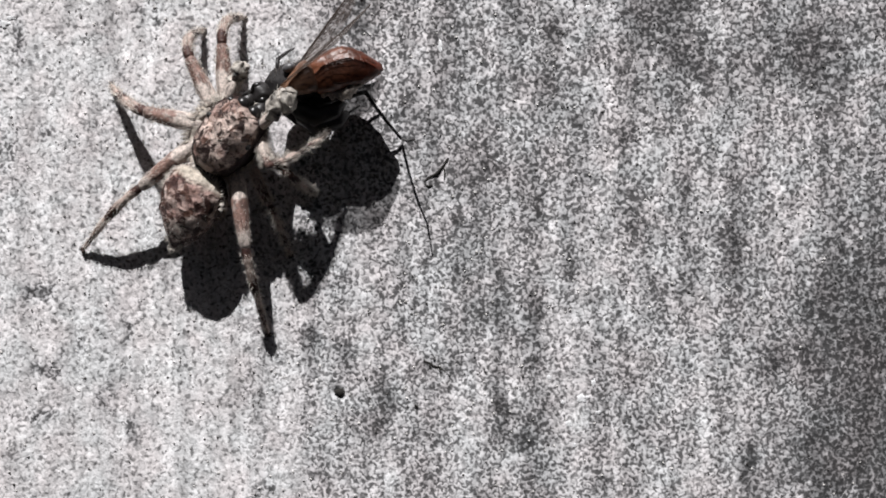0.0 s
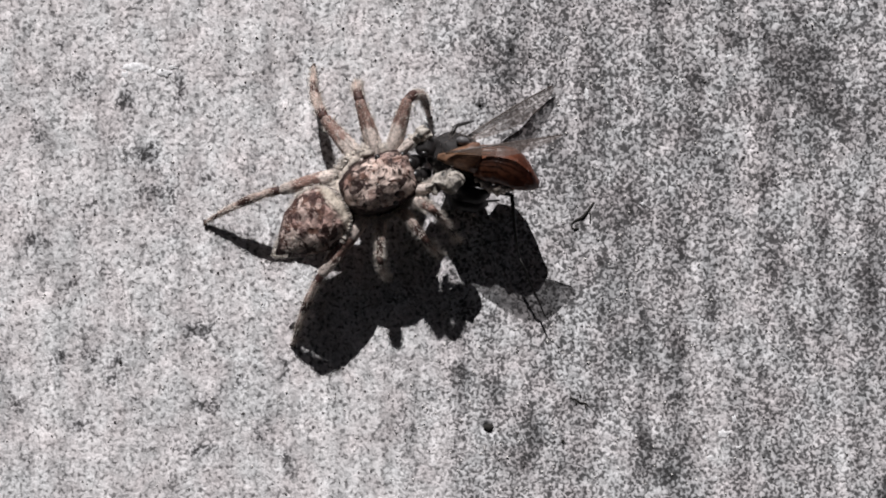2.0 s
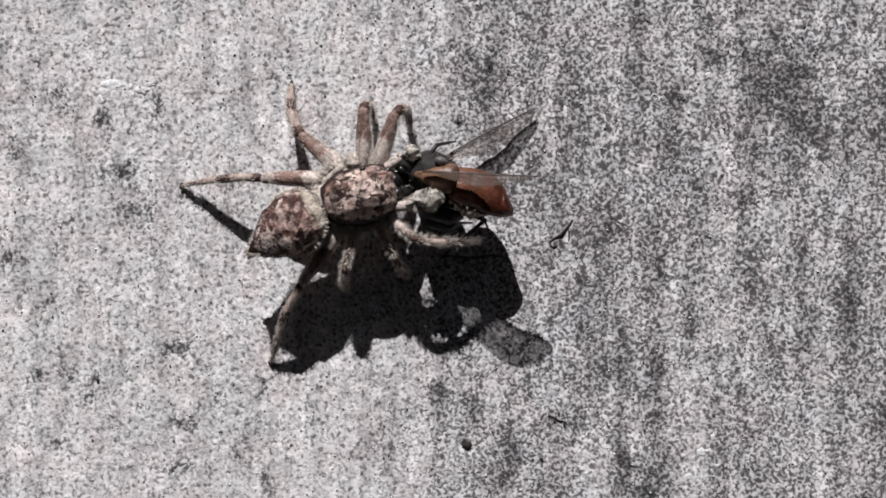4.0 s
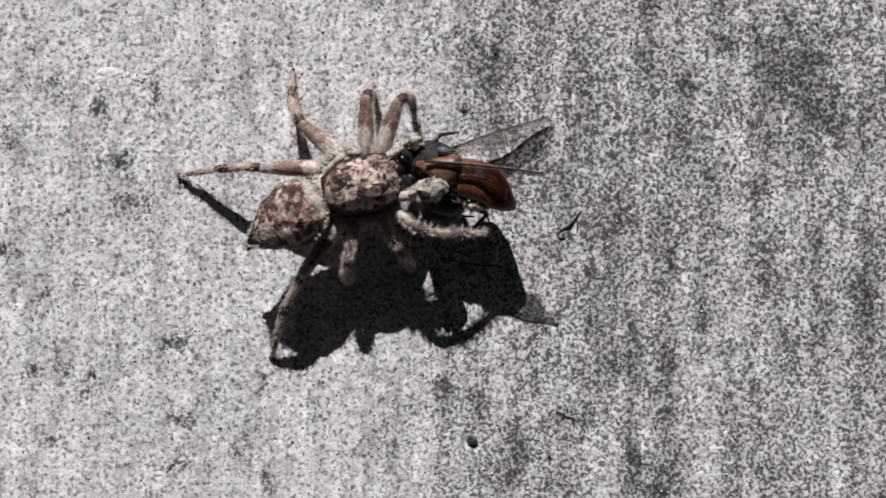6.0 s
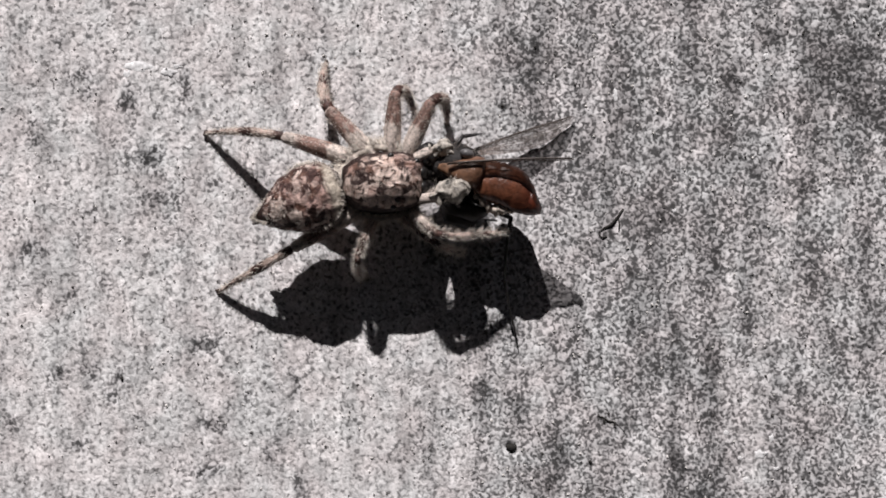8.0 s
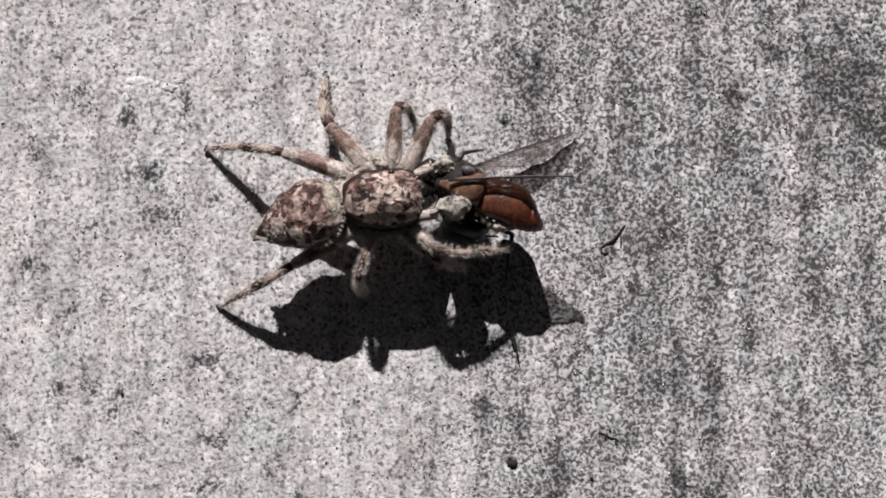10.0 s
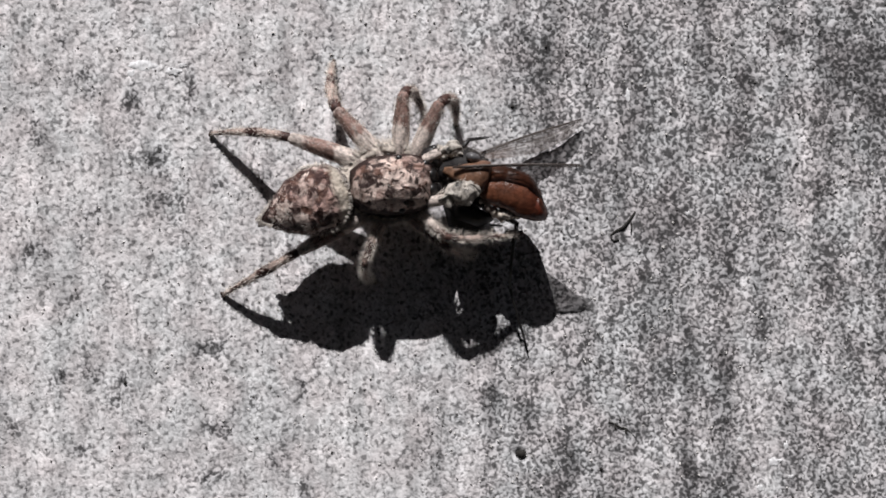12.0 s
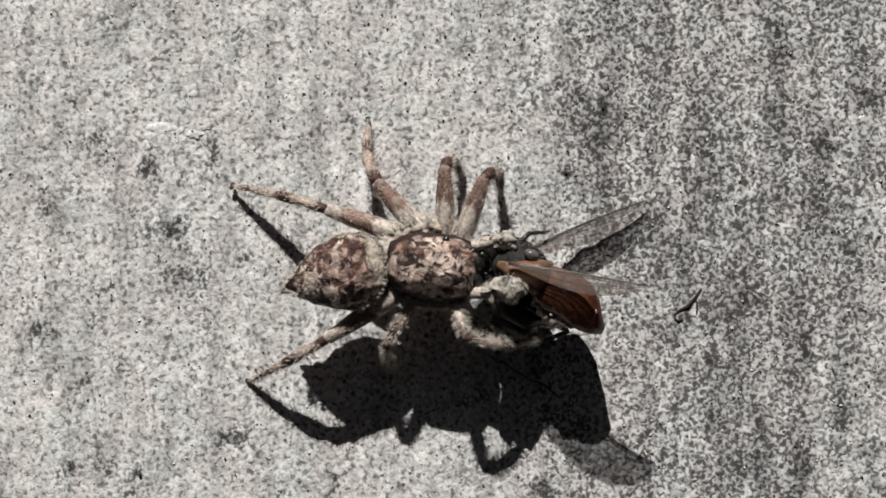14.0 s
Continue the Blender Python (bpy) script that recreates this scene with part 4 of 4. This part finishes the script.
LAST = dict(
    FIFTH, body=(0.34, 0.2, -7, 0), tail=(14,), palp=(12,), fly=(3.23, 0.3, -26, 3.4), upper=(9.3, 2.92, 0.3, -6), lower=(8.77, -0.65, 5.2, -52), fly_foot=(6.0, -5.6, 0),
    L1=(3.35, 3.3, 0), L1_knee=(2.9, 4.5, 3), L2=(1.6, 4.2, 0), L2_knee=(0.95, 4.5, 3), L3=(-2.7, 6.6, 0), L3_knee=(-2.1, 4.0, 2.6), L4=(-9.4, 3.95, 0),
    R1=(5.0, -3.0, 2.3), R1_knee=(2.1, -2.4, 3.7), R2=(3.8, -3.6, 0.4), R3=(-1.3, -4.4, 0), R3_knee=(-1.5, -3.1, 2.9), R4=(-8.15, -5.12, 0))


def between(a, b, f, **more):
    made = {k: tuple(p + (q - p) * f for p, q in zip(a[k], b[k])) for k in a}
    made.update(more)
    return made


STANDS = [
    (0.0, FIRST),
    (0.1, between(FIRST, TURNED, 0.6, body=(1.68, 0.22, 36, -2), tail=(44,), fly=(4.15, 2.3, -2, 3.4), upper=(8.15, 7.4, 0.3, -6), lower=(9.68, 3.66, 5.0, -66), L4=(-8.65, -1.95, 0), L3=(-6.1, 3.3, 0.3))),
    (0.2, between(FIRST, TURNED, 0.9, body=(1.34, 0.1, 26, 0), L4=(-8.65, -1.95, 0))),
    (0.3, dict(TURNED, fly=(4.3, 1.0, -3, 3.4))),
    (1.0, dict(TURNED, fly=(4.16, 1.28, -6, 3.4), upper=(9.93, 5.07, 0.3, -6))),
    (2.0, dict(TURNED, body=(1.15, 0.02, 22, 0), fly=(4.25, 1.38, -9, 3.4), lower=(9.46, 2.04, 4.9, -58), fly_foot=(10.26, -8.58, 0))),
    (2.4, dict(TURNED, body=(1.2, 0.1, 22, 0), fly=(4.15, 1.3, -6, 3.4))),
    (2.6, dict(TURNED, body=(1.22, 0.14, 21, 0), fly=(4.08, 1.28, -4, 3.4), upper=(10.0, 6.35, 0.3, 1.5), lower=(9.1, 1.87, 6.8, -38), fly_foot=(10.44, -7.85, 0))),
    (2.7, between(TURNED, THIRD, 0.3)),
    (2.85, THIRD),
    (3.1, THIRD),
    (3.5, dict(THIRD, body=(1.36, 0.38, 13, 0), fly=(4.34, 1.5, -14, 3.4), upper=(10.7, 5.7, 0.3, 5), lower=(10.5, 2.8, 6.2, -30), fly_foot=(9.0, -1.8, 0.6))),
    (3.9, dict(THIRD, body=(1.36, 0.38, 13, 0), fly=(4.25, 1.45, -15, 3.4), fly_foot=(9.0, -2.6, 0.5))),
    (5.8, dict(THIRD, body=(1.3, 0.36, 13, 0), fly=(4.11, 1.4, -17, 3.4), upper=(10.3, 3.85, 0.3, -10), lower=(9.95, 1.04, 5.2, 80), fly_foot=(9.0, -3.5, 0.4))),
    (6.15, dict(THIRD, body=(1.3, 0.38, 13, 0), fly=(4.05, 1.36, -17, 3.4), upper=(10.25, 3.85, 0.3, -10), lower=(9.95, 1.2, 5.0, 82), fly_foot=(9.0, -4.5, 0.3))),
    (6.3, between(THIRD, FOURTH, 0.5, fly=(3.85, 1.25, -14, 3.4), upper=(9.9, 3.87, 0.3, -6), lower=(10.0, 1.82, 4.8, 80), fly_foot=(8.77, -8.5, 0), L4=(-8.73, 1.1, 0), R4=(-6.15, -6.15, 0))),
    (6.4, FOURTH),
    (6.6, FOURTH),
    (6.75, between(FOURTH, FIFTH, 0.25, R4=(-6.15, -6.15, 0), fly=(3.95, 0.95, -12, 3.4), upper=(9.6, 3.9, 0.3, -6), lower=(9.6, 1.2, 6.2, -45))),
    (6.9, between(FOURTH, FIFTH, 0.55, R4=(-6.15, -6.15, 0), fly=(3.81, 0.78, -9, 3.4), upper=(9.66, 3.94, 0.3, -6), lower=(9.25, 0.95, 6.4, -38))),
    (7.0, between(FOURTH, FIFTH, 0.75, R4=(-7.4, -6.2, 1.25), fly=(3.6, 0.95, -13, 3.4))),
    (7.1, between(FOURTH, FIFTH, 0.85, R4=(-8.15, -5.0, 0))),
    (7.4, FIFTH),
    (11.0, dict(FIFTH, body=(0.47, 0.38, 3, 0), lower=(8.95, 1.58, 4.7, 86))),
    (12.5, dict(FIFTH, body=(0.5, 0.3, 4, 0), tail=(19,), fly=(3.0, 0.98, -18, 3.4), upper=(9.16, 3.48, 0.3, -12), lower=(8.95, 1.38, 4.6, 87))),
    (13.1, dict(FIFTH, body=(0.4, 0.34, 3, 0), fly=(3.1, 0.98, -16, 3.4))),
    (13.3, between(FIFTH, LAST, 0.3, fly=(3.42, 0.87, -12, 3.4), upper=(9.04, 3.59, 0.3, -3.5), lower=(8.67, 1.86, 6.0, -45), L4=(-8.85, 3.17, 0))),
    (13.5, dict(LAST, body=(0.28, 0.16, -6, 0), fly=(3.22, 0.36, -25, 3.4), upper=(9.28, 2.85, 0.3, -6))),
    (14.0, LAST),
]


def bone(root, way, up):
    """A pose with x along way and z near up."""
    x = way.normalized()
    y = up.cross(x).normalized()
    z = x.cross(y)
    return Matrix(((x.x, y.x, z.x, root.x), (x.y, y.y, z.y, root.y), (x.z, y.z, z.z, root.z), (0, 0, 0, 1)))


def spot(u, v, out):
    return Vector((u * MM, -out * MM, LEVEL + v * MM))


def two_bones(a, way, up, thigh, shin):
    """Poses of two bones from a, bent towards up, that reach as far as way."""
    d = min(way.length, 0.99 * (thigh + shin))
    way = way.normalized()
    along = (thigh * thigh - shin * shin + d * d) / (2 * d)
    rise = math.sqrt(max(0.0, thigh * thigh - along * along))
    up = (up - way * up.dot(way)).normalized()
    bend = a + way * along + up * rise
    return bone(a, bend - a, up), bone(bend, a + way * d - bend, up)


def leg_pose(body, key, foot, knee):
    """The turns of thigh and shin on the body that set the foot on its place."""
    thigh, shin, _, _, root = LEGS[key]
    a = body @ (Vector(root) * MM)
    pair = two_bones(a, spot(foot[0], foot[1], foot[2] + 0.05) - a, spot(*knee) - a, thigh * MM, shin * MM)
    return [body.inverted() @ m for m in pair]


def motions():
    out = Vector((0.0, -1.0, 0.0))
    bodies = [(t, on_wall(*s["body"])) for t, s in STANDS]
    walk(spider, bodies)
    walk(spider_abdomen, [(t, Matrix.Translation(Vector(WAIST) * MM) @ pose(0, 0, 0, 0, 0, s["tail"][0] - s["body"][2])) for t, s in STANDS])
    walk(spider_palp, [(t, Matrix.Translation(Vector(RIGHT_PALP) * MM) @ pose(0, 0, 0, 0, 0, s["palp"][0])) for t, s in STANDS])
    for key, (leg, shin) in legs.items():
        turns = [(t, *leg_pose(m, key, s[key], s[key + "_knee"])) for (t, m), (_, s) in zip(bodies, STANDS)]
        walk(leg, [(t, a) for t, a, _ in turns])
        walk(shin, [(t, b) for t, _, b in turns])
    held = []
    for t, s in STANDS:
        u, v, turn, high = s["fly"]
        held.append((t, on_wall(u + 0.7 * math.cos(radians(turn)), v + 0.7 * math.sin(radians(turn)), turn, 3.0, 0.0, high)))
    walk(fly, held)
    shins, toes = [], []
    for (t, m), (_, s) in zip(held, STANDS):
        knee = m @ (Vector(FLY_KNEE) * MM)
        pair = two_bones(knee, spot(*s["fly_foot"]) - knee, spot(*s["fly_bend"]) - spot(0, 0, 0), FLY_SHIN * MM, FLY_TOE * MM)
        shins.append((t, m.inverted() @ pair[0]))
        toes.append((t, m.inverted() @ pair[1]))
    walk(fly_shin, shins)
    walk(fly_toe, toes)
    for wing, name, root in ((wing_upper, "upper", UPPER_ROOT), (wing_lower, "lower", LOWER_ROOT)):
        turns = []
        for (t, m), (_, s) in zip(held, STANDS):
            u, v, high, roll = s[name]
            base = m @ (Vector(root) * MM)
            turns.append((t, m.inverted() @ bone(base, spot(u, v, high) - base, out) @ pose(0, 0, 0, roll)))
        walk(wing, turns)


motions()
